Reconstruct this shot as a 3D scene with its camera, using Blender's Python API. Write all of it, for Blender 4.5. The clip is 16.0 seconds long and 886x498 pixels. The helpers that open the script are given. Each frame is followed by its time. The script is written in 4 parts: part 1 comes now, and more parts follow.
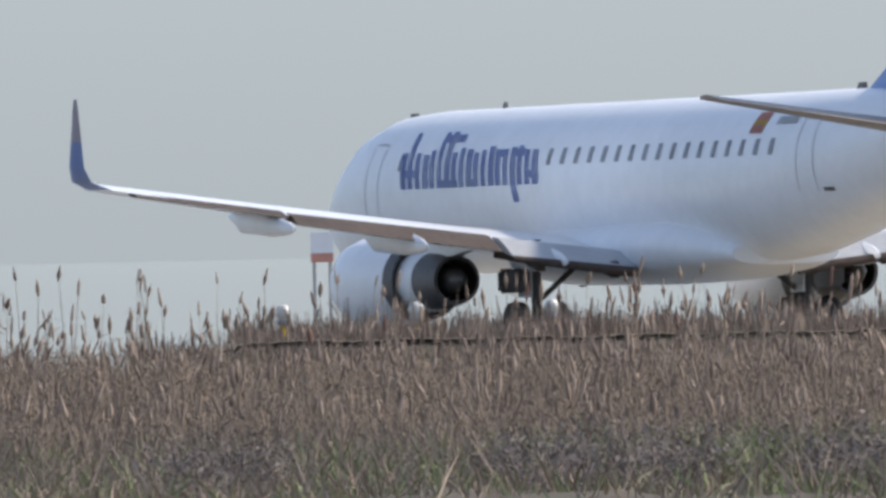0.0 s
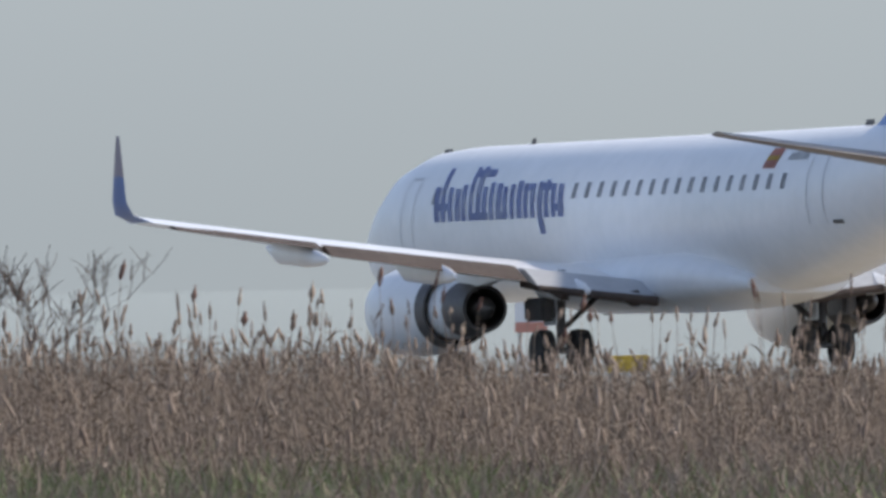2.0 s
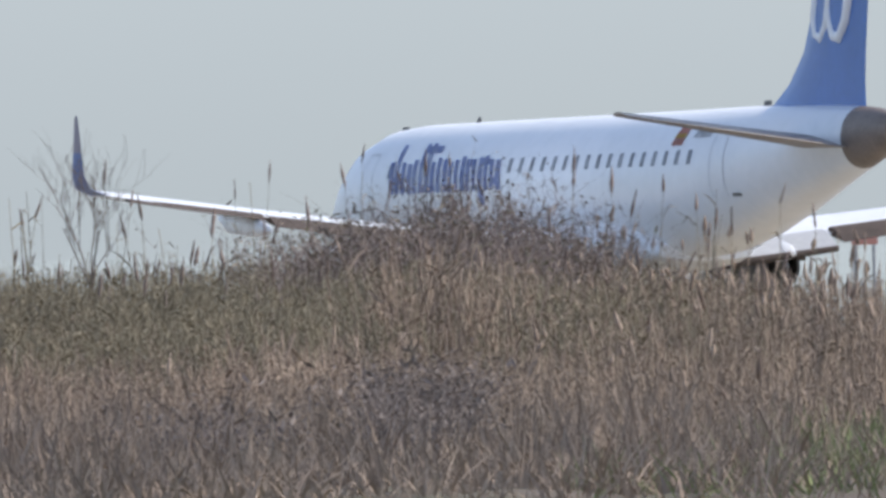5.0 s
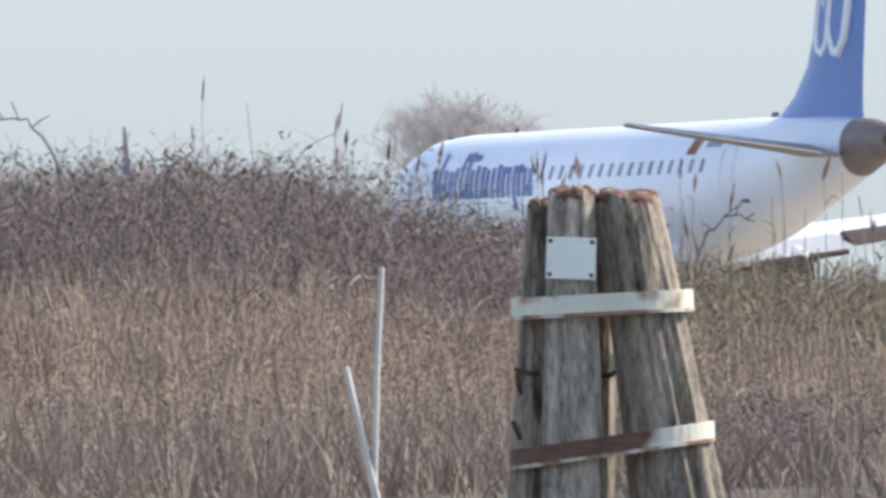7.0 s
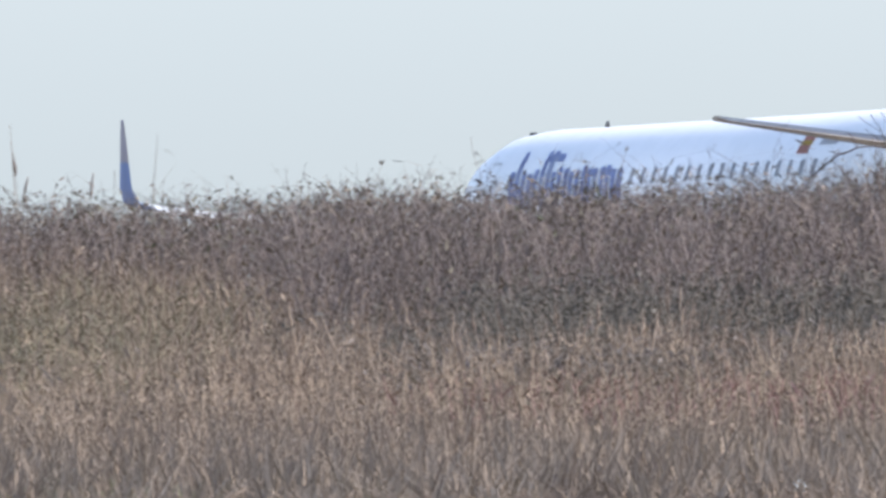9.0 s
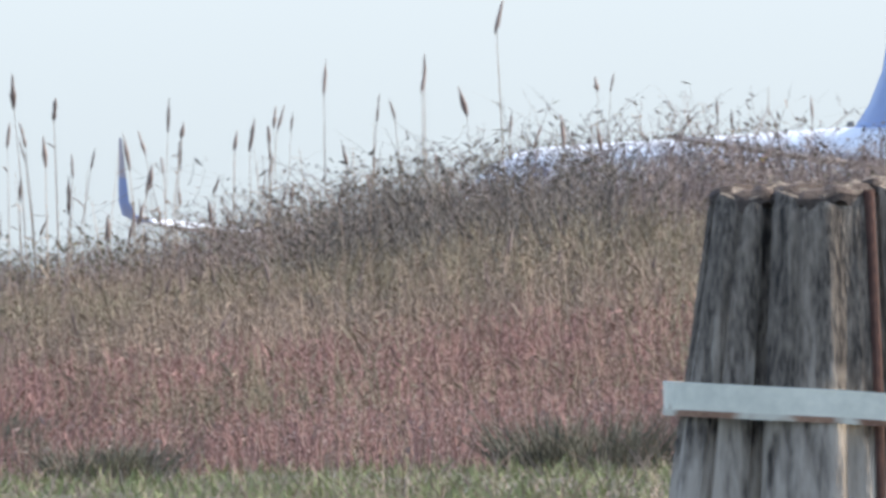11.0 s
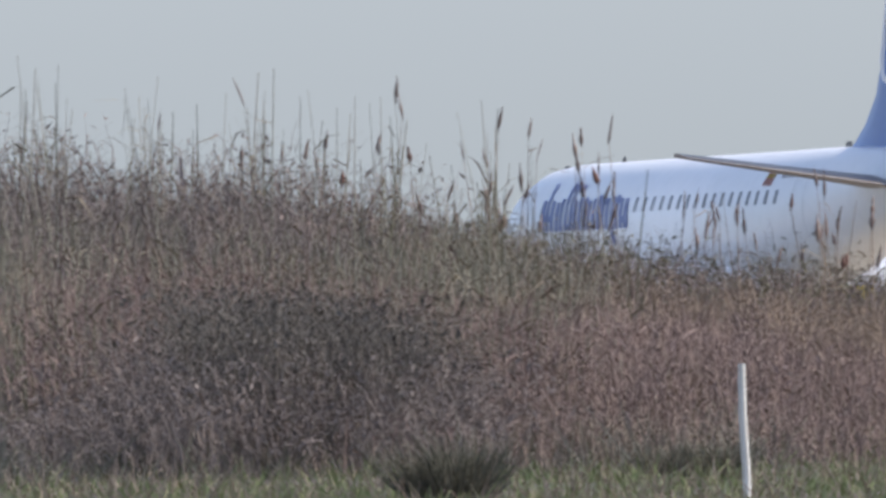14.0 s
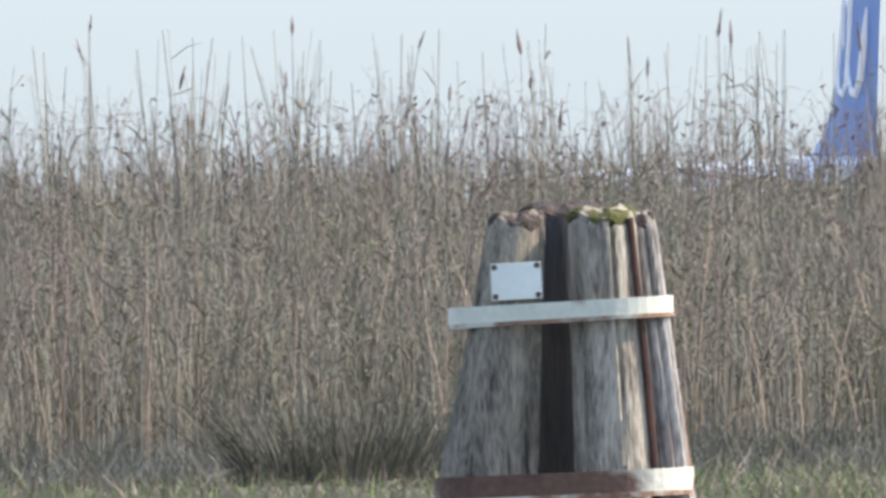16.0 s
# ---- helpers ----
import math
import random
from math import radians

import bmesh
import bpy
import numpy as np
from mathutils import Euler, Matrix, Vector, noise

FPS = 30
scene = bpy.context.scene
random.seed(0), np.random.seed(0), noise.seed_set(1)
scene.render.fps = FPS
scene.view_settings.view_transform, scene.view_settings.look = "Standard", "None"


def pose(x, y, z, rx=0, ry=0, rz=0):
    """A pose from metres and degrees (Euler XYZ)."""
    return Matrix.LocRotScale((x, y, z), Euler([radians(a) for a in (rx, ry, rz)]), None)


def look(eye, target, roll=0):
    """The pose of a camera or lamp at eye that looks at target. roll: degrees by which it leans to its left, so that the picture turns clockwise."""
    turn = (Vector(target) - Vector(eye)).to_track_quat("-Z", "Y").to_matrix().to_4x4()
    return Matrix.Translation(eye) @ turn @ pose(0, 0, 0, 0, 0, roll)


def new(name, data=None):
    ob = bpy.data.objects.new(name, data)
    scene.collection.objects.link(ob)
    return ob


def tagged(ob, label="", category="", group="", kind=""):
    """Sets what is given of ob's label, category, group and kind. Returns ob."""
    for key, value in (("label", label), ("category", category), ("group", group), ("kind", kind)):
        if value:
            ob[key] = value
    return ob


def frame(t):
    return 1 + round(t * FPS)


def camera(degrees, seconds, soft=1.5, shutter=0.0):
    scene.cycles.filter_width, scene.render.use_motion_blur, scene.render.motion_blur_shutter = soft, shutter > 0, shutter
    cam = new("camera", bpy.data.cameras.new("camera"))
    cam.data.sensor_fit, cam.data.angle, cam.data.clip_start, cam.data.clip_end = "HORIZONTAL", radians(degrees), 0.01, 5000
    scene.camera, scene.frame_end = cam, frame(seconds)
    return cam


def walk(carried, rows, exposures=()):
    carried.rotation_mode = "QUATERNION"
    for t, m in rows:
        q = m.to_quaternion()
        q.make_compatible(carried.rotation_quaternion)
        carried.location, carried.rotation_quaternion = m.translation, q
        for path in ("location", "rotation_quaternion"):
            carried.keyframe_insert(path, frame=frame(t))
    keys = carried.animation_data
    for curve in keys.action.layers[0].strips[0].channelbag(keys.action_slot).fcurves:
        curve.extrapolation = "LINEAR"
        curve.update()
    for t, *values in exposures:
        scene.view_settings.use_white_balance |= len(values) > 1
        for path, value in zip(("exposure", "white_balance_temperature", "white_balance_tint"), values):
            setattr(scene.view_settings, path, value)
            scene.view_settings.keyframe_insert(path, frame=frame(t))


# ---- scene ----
# camera stands on the bank of the lagoon and pans with the airliner
LENS, EYE, LEAN = 0.8983, Vector((0, 0, 2.6)), -1.2
# seconds, bearing to the left and tilt in milliradians
PAN = [
    (0, 0.00, -0.41), (0.5, 2.98, -0.10), (1, 6.07, -0.02), (1.5, 9.84, 0.16), (2, 15.83, 0.14), (2.5, 20.40, 0.14),
    (3, 23.68, 0.11), (3.2, 25.03, 0.16), (5.3, 41.83, -0.50), (5.5, 43.67, -0.50), (6, 48.28, -0.67), (6.5, 52.02, -0.54),
    (7, 56.82, -0.29), (7.5, 62.05, -0.26), (8, 68.17, -0.11), (8.2, 70.45, -0.04), (10.3, 94.40, -0.23), (10.5, 96.67, -0.15),
    (11, 101.97, 0.17), (11.5, 106.59, 0.25), (12, 111.34, 0.12), (12.5, 116.24, 0.34), (13, 121.26, 0.25), (13.5, 126.24, 0.47),
    (14, 131.81, 0.25), (14.5, 136.33, 0.13), (15, 140.97, 0.19), (15.5, 145.92, 0.28), (16, 150.69, 0.37),
]
# the airliner's take-off run: seconds, x, y, z, heading to the left in degrees
RUN = [
    (0, 4.66, 1151.80, 0.08, 20.62), (0.5, 0.51, 1163.91, 0.08, 20.76), (1, -4.13, 1176.26, 0.12, 20.93), (1.5, -8.67, 1188.87, 0.11, 21.08),
    (2, -13.79, 1203.60, 0.07, 21.15), (2.5, -18.86, 1218.69, 0.16, 21.22), (3, -23.23, 1234.17, 0.22, 21.25), (3.2, -25.41, 1240.78, 0.22, 21.22),
    (5.3, -50.83, 1314.56, 0.00, 21.03), (5.5, -53.35, 1322.03, 0.00, 21.00), (6, -60.12, 1340.73, 0.06, 21.03), (6.5, -66.59, 1359.98, 0.09, 21.04),
    (7, -73.71, 1379.76, 0.11, 21.06), (7.5, -66.33, 1153.79, 0.20, 21.05), (8, -69.91, 1111.22, 0.04, 21.11), (8.2, -72.79, 1117.92, 0.07, 21.14),
    (10.3, -107.39, 1193.12, 0.00, 21.58), (10.5, -110.77, 1200.81, 0.08, 21.61), (11, -119.05, 1220.52, 0.12, 21.68), (11.5, -126.83, 1240.97, 0.09, 21.71),
    (12, -135.37, 1262.07, 0.03, 21.76), (12.5, -142.81, 1275.56, 0.04, 21.88), (13, -151.18, 1289.24, 0.01, 22.03), (13.5, -159.59, 1305.48, 0.00, 22.15),
    (14, -168.47, 1322.09, 0.00, 22.28), (14.5, -177.10, 1339.19, 0.03, 22.38), (15, -186.72, 1356.70, 0.13, 22.50), (15.5, -195.15, 1374.79, 0.03, 22.58),
    (16, -205.08, 1393.24, 0.10, 22.71),
]
SKY_TINT, SKY_POWER, SUN_POWER = (0.835, 0.985, 1.23, 1), 0.143, 3.8
cam = camera(LENS, 16.0, soft=3.2, shutter=0.12)


def aim(t, left, tilt):
    way = Vector((-math.sin(left / 1000), math.cos(left / 1000), math.tan(tilt / 1000)))
    return (t, look(EYE, EYE + 1000 * way, LEAN))


# the exposure rises as the airliner gives way to reeds and sky
walk(cam, [aim(*row) for row in PAN], exposures=[
    (0, 0.14, 6640, 10), (1, 0.06, 6640, 10), (1.6, 0.0, 6640, 10), (3.2, -0.03, 6640, 10), (5.5, 0.40, 6590, 10), (6.2, 0.48, 6590, 10), (7, 0.66, 6590, 10), (8.2, 0.75, 6590, 10), (10.5, 0.82, 6590, 10),
    (11, 0.94, 6590, 10), (11.5, 0.72, 6590, 10), (12, 0.49, 6600, 13), (12.5, 0.32, 6600, 13), (13, 0.2, 6600, 13),
    (14, 0.27, 6600, 13), (14.5, 0.36, 6590, 10), (15, 0.62, 6590, 10), (16, 0.88, 6590, 10)])

# ---- light: hazy sun, high and beyond the field to one side ----
SUN_UP, SUN_SIDE = 42.0, 70.0
world = bpy.data.worlds.new("sky")
scene.world = world
world.use_nodes = True
wn = world.node_tree.nodes
sky = wn.new("ShaderNodeTexSky")
sky.sky_type, sky.sun_disc = "NISHITA", False
sky.sun_elevation, sky.sun_rotation = radians(SUN_UP), radians(SUN_SIDE)
sky.air_density, sky.dust_density, sky.ozone_density, sky.altitude = 1.0, 1.0, 1.0, 0
hue = wn.new("ShaderNodeHueSaturation")
hue.inputs["Saturation"].default_value = 0.55
tint = wn.new("ShaderNodeMix")
tint.data_type, tint.blend_type = "RGBA", "MULTIPLY"
tint.inputs["Factor"].default_value = 1.0
tint.inputs[7].default_value = SKY_TINT
world.node_tree.links.new(sky.outputs[0], hue.inputs["Color"])
world.node_tree.links.new(hue.outputs[0], tint.inputs[6])
world.node_tree.links.new(tint.outputs[2], wn["Background"].inputs[0])
wn["Background"].inputs[1].default_value = SKY_POWER
sun = new("sun", bpy.data.lights.new("sun", "SUN"))
sun.data.energy, sun.data.angle, sun.data.color = SUN_POWER, radians(4), (1.0, 0.90, 0.78)
sun_way = Vector((math.sin(radians(SUN_SIDE)) * math.cos(radians(SUN_UP)), math.cos(radians(SUN_SIDE)) * math.cos(radians(SUN_UP)), math.sin(radians(SUN_UP))))
sun.matrix_world = look(sun_way * 100, (0, 0, 0))


# ---- materials ----
def surface(name, a, b, rough=0.8, metal=0.0, grain=4.0, fine=60.0, bump=0.2, stretch=(1, 1, 1), third=None, island=0.0, random_by="island", coarse=0.55, spread=0.2):
    """Two-scale mottled paint, wood or leaf between the colours a and b, with a third colour in patches."""
    m = bpy.data.materials.new(name)
    m.use_nodes = True
    n, lk = m.node_tree.nodes, m.node_tree.links
    bs = n["Principled BSDF"]
    bs.inputs["Roughness"].default_value, bs.inputs["Metallic"].default_value = rough, metal
    co = n.new("ShaderNodeTexCoord")
    mp = n.new("ShaderNodeMapping")
    mp.inputs["Scale"].default_value = stretch
    lk.new(co.outputs["Object"], mp.inputs[0])
    big, small = n.new("ShaderNodeTexNoise"), n.new("ShaderNodeTexNoise")
    big.inputs["Scale"].default_value, small.inputs["Scale"].default_value = grain, fine
    big.inputs["Detail"].default_value = 5
    for t in (big, small):
        lk.new(mp.outputs[0], t.inputs["Vector"])
    ramp = n.new("ShaderNodeValToRGB")
    ramp.color_ramp.elements[0].position, ramp.color_ramp.elements[1].position = 0.5 - spread, 0.5 + spread
    ramp.color_ramp.elements[0].color, ramp.color_ramp.elements[1].color = (*a, 1), (*b, 1)
    add = n.new("ShaderNodeMath")
    add.operation = "MULTIPLY_ADD"
    add.inputs[1].default_value = 1 - coarse
    lk.new(small.outputs[0], add.inputs[0])
    mul = n.new("ShaderNodeMath")
    mul.operation = "MULTIPLY"
    mul.inputs[1].default_value = coarse
    lk.new(big.outputs[0], mul.inputs[0])
    lk.new(mul.outputs[0], add.inputs[2])
    value = add.outputs[0]
    if island:
        src = n.new("ShaderNodeNewGeometry").outputs["Random Per Island"] if random_by == "island" else n.new("ShaderNodeObjectInfo").outputs["Random"]
        jig = n.new("ShaderNodeMath")
        jig.operation = "MULTIPLY_ADD"
        jig.inputs[1].default_value = island
        lk.new(src, jig.inputs[0])
        sub = n.new("ShaderNodeMath")
        sub.operation = "SUBTRACT"
        sub.inputs[1].default_value = island / 2
        lk.new(value, sub.inputs[0])
        lk.new(sub.outputs[0], jig.inputs[2])
        value = jig.outputs[0]
    lk.new(value, ramp.inputs[0])
    colour = ramp.outputs[0]
    if third:
        col, size, low, high = third[:4]
        patch = n.new("ShaderNodeTexNoise")
        patch.inputs["Scale"].default_value, patch.inputs["Detail"].default_value = size, 4
        lk.new(mp.outputs[0], patch.inputs["Vector"])
        pr = n.new("ShaderNodeMapRange")
        pr.inputs[1].default_value, pr.inputs[2].default_value = low, high
        amount = patch.outputs[0]
        if len(third) > 4:
            # the third colour spreads along one axis: axis, where it starts, how fast it grows
            axis, start, rate = third[4:]
            sep, off = n.new("ShaderNodeSeparateXYZ"), n.new("ShaderNodeMath")
            lk.new(co.outputs["Object"], sep.inputs[0])
            off.operation = "SUBTRACT"
            off.inputs[1].default_value = start
            lk.new(sep.outputs[axis], off.inputs[0])
            gain = n.new("ShaderNodeMath")
            gain.operation = "MULTIPLY_ADD"
            gain.inputs[1].default_value = rate
            lk.new(off.outputs[0], gain.inputs[0])
            lk.new(amount, gain.inputs[2])
            amount = gain.outputs[0]
        lk.new(amount, pr.inputs[0])
        mix = n.new("ShaderNodeMix")
        mix.data_type = "RGBA"
        lk.new(pr.outputs[0], mix.inputs["Factor"])
        lk.new(colour, mix.inputs[6])
        mix.inputs[7].default_value = (*col, 1)
        colour = mix.outputs[2]
    lk.new(colour, bs.inputs["Base Color"])
    if bump:
        bp = n.new("ShaderNodeBump")
        bp.inputs["Strength"].default_value, bp.inputs["Distance"].default_value = bump, 0.02
        lk.new(value, bp.inputs["Height"])
        lk.new(bp.outputs[0], bs.inputs["Normal"])
    return m


WHITE = surface("white_paint", (0.80, 0.81, 0.82), (0.90, 0.90, 0.91), 0.32, grain=0.5, fine=3, bump=0.02)
# the sun's white sheen on the wing top is put into this colour
WING_SKIN = surface("sunlit_wing_skin", (0.74, 0.75, 0.76), (0.88, 0.88, 0.88), 0.28, grain=0.7, fine=6, bump=0.03)
WING_GREY = surface("wing_grey_paint", (0.22, 0.185, 0.16), (0.36, 0.315, 0.275), 0.55, grain=0.7, fine=6, bump=0.03)
SEAM = surface("seam_grey", (0.58, 0.59, 0.60), (0.68, 0.69, 0.70), 0.5, grain=0.7, fine=6, bump=0)
# very dark: the shade under and behind the flaps is painted in
FLAP_SHADE = surface("shaded_flap_brown", (0.05, 0.036, 0.03), (0.105, 0.078, 0.064), 0.85, grain=1.2, fine=8, bump=0.05)
FLAP_GREY = surface("flap_grey_paint", (0.36, 0.37, 0.385), (0.48, 0.49, 0.50), 0.5, grain=0.9, fine=6, bump=0.03)
BLUE = surface("blue_paint", (0.028, 0.125, 0.40), (0.045, 0.165, 0.50), 0.35, grain=0.6, fine=5, bump=0.02)
# blue washed out, in patches too, so that the colour holds the haze
LETTER = surface("hazed_lettering_blue", (0.26, 0.33, 0.62), (0.33, 0.40, 0.68), 0.4, grain=1, fine=8, bump=0, third=((0.50, 0.54, 0.70), 1.6, 0.50, 0.68))
WINGLET = surface("winglet_paint", (0.04, 0.11, 0.33), (0.06, 0.15, 0.42), 0.35, grain=0.6, fine=5, bump=0.02, third=((0.20, 0.185, 0.25), 1.5, 0.5, 0.62, 2, 4.28, 2.0))
METAL = surface("bare_metal", (0.28, 0.27, 0.27), (0.42, 0.41, 0.40), 0.45, 0.5, grain=2, fine=14, bump=0.05)
DARK_METAL = surface("sooty_metal", (0.08, 0.074, 0.074), (0.16, 0.148, 0.142), 0.5, 0.5, grain=2, fine=12, bump=0.05)
# black lifted a little for the heat haze over the runway
RUBBER = surface("tyre_rubber", (0.035, 0.034, 0.034), (0.065, 0.063, 0.061), 0.85, grain=5, fine=40)
# glass painted pale grey in place of dark panes seen through haze
PANE = surface("hazed_cabin_pane", (0.42, 0.43, 0.455), (0.52, 0.53, 0.56), 0.25, grain=1, fine=6, bump=0)
RED = surface("red_paint", (0.55, 0.24, 0.18), (0.64, 0.30, 0.23), 0.5, grain=2, fine=20, bump=0.03)
GOLD = surface("yellow_paint", (0.55, 0.36, 0.03), (0.72, 0.50, 0.06), 0.5, grain=2, fine=20, bump=0.03)
LAMP_GLASS = surface("lamp_glass", (0.58, 0.56, 0.50), (0.70, 0.67, 0.60), 0.2, grain=4, fine=20, bump=0)
WOOD = surface("weathered_oak", (0.072, 0.058, 0.043), (0.43, 0.36, 0.27), 0.9, grain=7, fine=55, bump=1.0, stretch=(2.4, 2.4, 0.3), spread=0.13, coarse=0.5, third=((0.05, 0.037, 0.028), 6.0, 0.62, 0.70))
WOOD_PALE = surface("silvered_oak", (0.11, 0.09, 0.068), (0.58, 0.50, 0.39), 0.9, grain=7, fine=55, bump=1.0, stretch=(2.4, 2.4, 0.28), spread=0.13, coarse=0.5, third=((0.09, 0.066, 0.05), 6.0, 0.63, 0.71))
WOOD_DARK = surface("tarred_oak", (0.030, 0.023, 0.018), (0.27, 0.22, 0.168), 0.88, grain=9, fine=45, bump=1.0, stretch=(2.4, 2.4, 0.5), spread=0.13, coarse=0.55, third=((0.44, 0.375, 0.30), 9.0, 0.50, 0.76, 2, 2.26, -0.60))
# near black: paints the shadow in the gap onto the pole behind it
WOOD_GAP_SHADE = surface("gap_shade_oak", (0.03, 0.027, 0.025), (0.085, 0.075, 0.068), 0.9, grain=9, fine=60, bump=1.0, stretch=(2.2, 2.2, 0.16))
WOOD_SEAM = surface("rust_stained_oak", (0.17, 0.145, 0.12), (0.58, 0.52, 0.455), 0.9, grain=9, fine=60, bump=1.0, stretch=(2.2, 2.2, 0.3), spread=0.13, coarse=0.5, third=((0.24, 0.12, 0.08), 6.0, 0.60, 0.70))
IRON = surface("rusty_iron", (0.045, 0.022, 0.017), (0.12, 0.055, 0.038), 0.9, grain=9, fine=40, bump=0.4)
ROT = surface("rotten_top_wood", (0.042, 0.031, 0.025), (0.11, 0.08, 0.062), 0.95, grain=9, fine=50, bump=1.0)
ROT_RED = surface("rust_brown_end_grain", (0.085, 0.042, 0.03), (0.23, 0.12, 0.085), 0.95, grain=9, fine=50, bump=1.0)
MOSS = surface("moss", (0.05, 0.055, 0.015), (0.13, 0.125, 0.03), 0.95, grain=20, fine=90, bump=1.0)
ZINC = surface("galvanised_strap", (0.60, 0.585, 0.47), (0.80, 0.765, 0.62), 0.5, 0.05, grain=7, fine=40, bump=0.15, third=((0.33, 0.19, 0.10), 5, 0.60, 0.72))
# rust, with the sunlight on the strap's right end painted in cream
RUST = surface("rusted_strap_sunlit_end", (0.085, 0.045, 0.032), (0.20, 0.11, 0.072), 0.85, grain=8, fine=40, bump=0.4, third=((0.68, 0.64, 0.52), 3.5, 0.52, 0.66, 0, 0.14, 1.3))
RUST_HEM = surface("rust_hem", (0.16, 0.075, 0.045), (0.40, 0.24, 0.15), 0.85, grain=9, fine=40, bump=0.3, third=((0.60, 0.56, 0.45), 5, 0.48, 0.58))
PLATE = surface("enamel_plate", (0.80, 0.80, 0.70), (0.90, 0.90, 0.80), 0.4, grain=6, fine=30, bump=0.05, third=((0.50, 0.40, 0.30), 9, 0.66, 0.76))
PVC = surface("white_pvc", (0.62, 0.60, 0.54), (0.76, 0.74, 0.68), 0.5, grain=4, fine=20, bump=0.05)
BUOY = surface("weathered_float", (0.50, 0.49, 0.46), (0.68, 0.66, 0.62), 0.7, grain=8, fine=40, bump=0.3)
EARTH = surface("dry_marsh_ground", (0.075, 0.058, 0.043), (0.15, 0.12, 0.088), 1.0, grain=1.2, fine=14, bump=0.6, third=((0.075, 0.085, 0.035), 0.5, 0.5, 0.68))
# mirror-smooth to imitate heat shimmer; pale to bounce light onto the airliner
TARMAC = surface("mirage_concrete", (0.27, 0.24, 0.19), (0.34, 0.305, 0.245), 0.04, grain=0.05, fine=1.2, bump=0)
LAGOON = surface("lagoon_water", (0.05, 0.065, 0.06), (0.075, 0.09, 0.08), 0.12, grain=0.3, fine=2.2, bump=0.3)
REED_TAN = surface("reed_straw", (0.178, 0.127, 0.095), (0.515, 0.395, 0.295), 0.9, grain=1.6, fine=9, bump=0, island=0.12, stretch=(1, 1, 0.4), coarse=0.8, third=((0.20, 0.145, 0.11), 0.8, 0.52, 0.64))
REED_BROWN = surface("reed_brown", (0.147, 0.108, 0.083), (0.425, 0.322, 0.24), 0.9, grain=1.6, fine=9, bump=0, island=0.12, stretch=(1, 1, 0.4), coarse=0.8, third=((0.19, 0.145, 0.108), 0.8, 0.52, 0.64))
REED_GREY = surface("reed_grey_green", (0.11, 0.102, 0.078), (0.37, 0.335, 0.26), 0.9, grain=1.6, fine=9, bump=0, island=0.12, stretch=(1, 1, 0.4), coarse=0.8, third=((0.125, 0.125, 0.078), 0.9, 0.49, 0.60))
PLUME = surface("reed_plume", (0.21, 0.148, 0.113), (0.46, 0.345, 0.26), 0.9, grain=0.9, fine=7, bump=0, island=0.4)
PLUME_DARK = surface("dark_reed_plume", (0.125, 0.09, 0.078), (0.29, 0.215, 0.18), 0.9, grain=0.9, fine=7, bump=0, island=0.4)
GLASSWORT = surface("red_glasswort", (0.165, 0.09, 0.08), (0.38, 0.215, 0.185), 0.9, grain=1.6, fine=9, bump=0, island=0.12, stretch=(1, 1, 0.4), coarse=0.8, third=((0.22, 0.175, 0.12), 0.5, 0.52, 0.62))
SALT_BROWN = surface("brown_glasswort", (0.15, 0.106, 0.092), (0.36, 0.26, 0.222), 0.9, grain=1.6, fine=9, bump=0, island=0.12, stretch=(1, 1, 0.4), coarse=0.8, third=((0.21, 0.165, 0.12), 0.5, 0.52, 0.62))
SCRUB = surface("brown_scrub", (0.115, 0.095, 0.086), (0.30, 0.245, 0.215), 0.9, grain=1.6, fine=9, bump=0, island=0.12, stretch=(1, 1, 0.4), coarse=0.8)
OLIVE = surface("olive_sedge", (0.124, 0.104, 0.07), (0.315, 0.265, 0.178), 0.9, grain=1.6, fine=9, bump=0, island=0.12, stretch=(1, 1, 0.4), coarse=0.8)
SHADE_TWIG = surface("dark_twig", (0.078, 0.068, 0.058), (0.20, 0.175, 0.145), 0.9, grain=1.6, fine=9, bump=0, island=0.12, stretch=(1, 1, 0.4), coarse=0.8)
RUSH = surface("dark_rush", (0.065, 0.066, 0.05), (0.18, 0.172, 0.125), 0.9, grain=1.6, fine=9, bump=0, island=0.12, stretch=(1, 1, 0.4), coarse=0.8)
CONE_METAL = surface("tail_cone_metal", (0.17, 0.135, 0.115), (0.28, 0.225, 0.19), 0.55, 0.25, grain=2, fine=14, bump=0.05)
# bark lightened to paint in the haze before the distant tree
HAZED_TWIG = surface("hazed_bare_twig", (0.44, 0.41, 0.385), (0.62, 0.58, 0.55), 0.9, grain=0.9, fine=7, bump=0, island=0.3)
RED_HEAD = surface("dock_seed_head", (0.13, 0.07, 0.055), (0.25, 0.14, 0.105), 0.95, grain=1, fine=30, bump=0, island=0.4)
GRASS = surface("marsh_grass", (0.11, 0.14, 0.05), (0.31, 0.345, 0.145), 0.9, grain=1.6, fine=9, bump=0, island=0.12, stretch=(1, 1, 0.4), coarse=0.8, third=((0.36, 0.30, 0.20), 0.9, 0.52, 0.62))
TWIG = surface("bare_twig", (0.075, 0.06, 0.055), (0.21, 0.165, 0.14), 0.9, grain=0.9, fine=7, bump=0, island=0.4)
TWIG_DARK = surface("bramble_cane", (0.085, 0.068, 0.064), (0.31, 0.245, 0.22), 0.9, grain=1.6, fine=9, bump=0, island=0.12, stretch=(1, 1, 0.4), coarse=0.8)
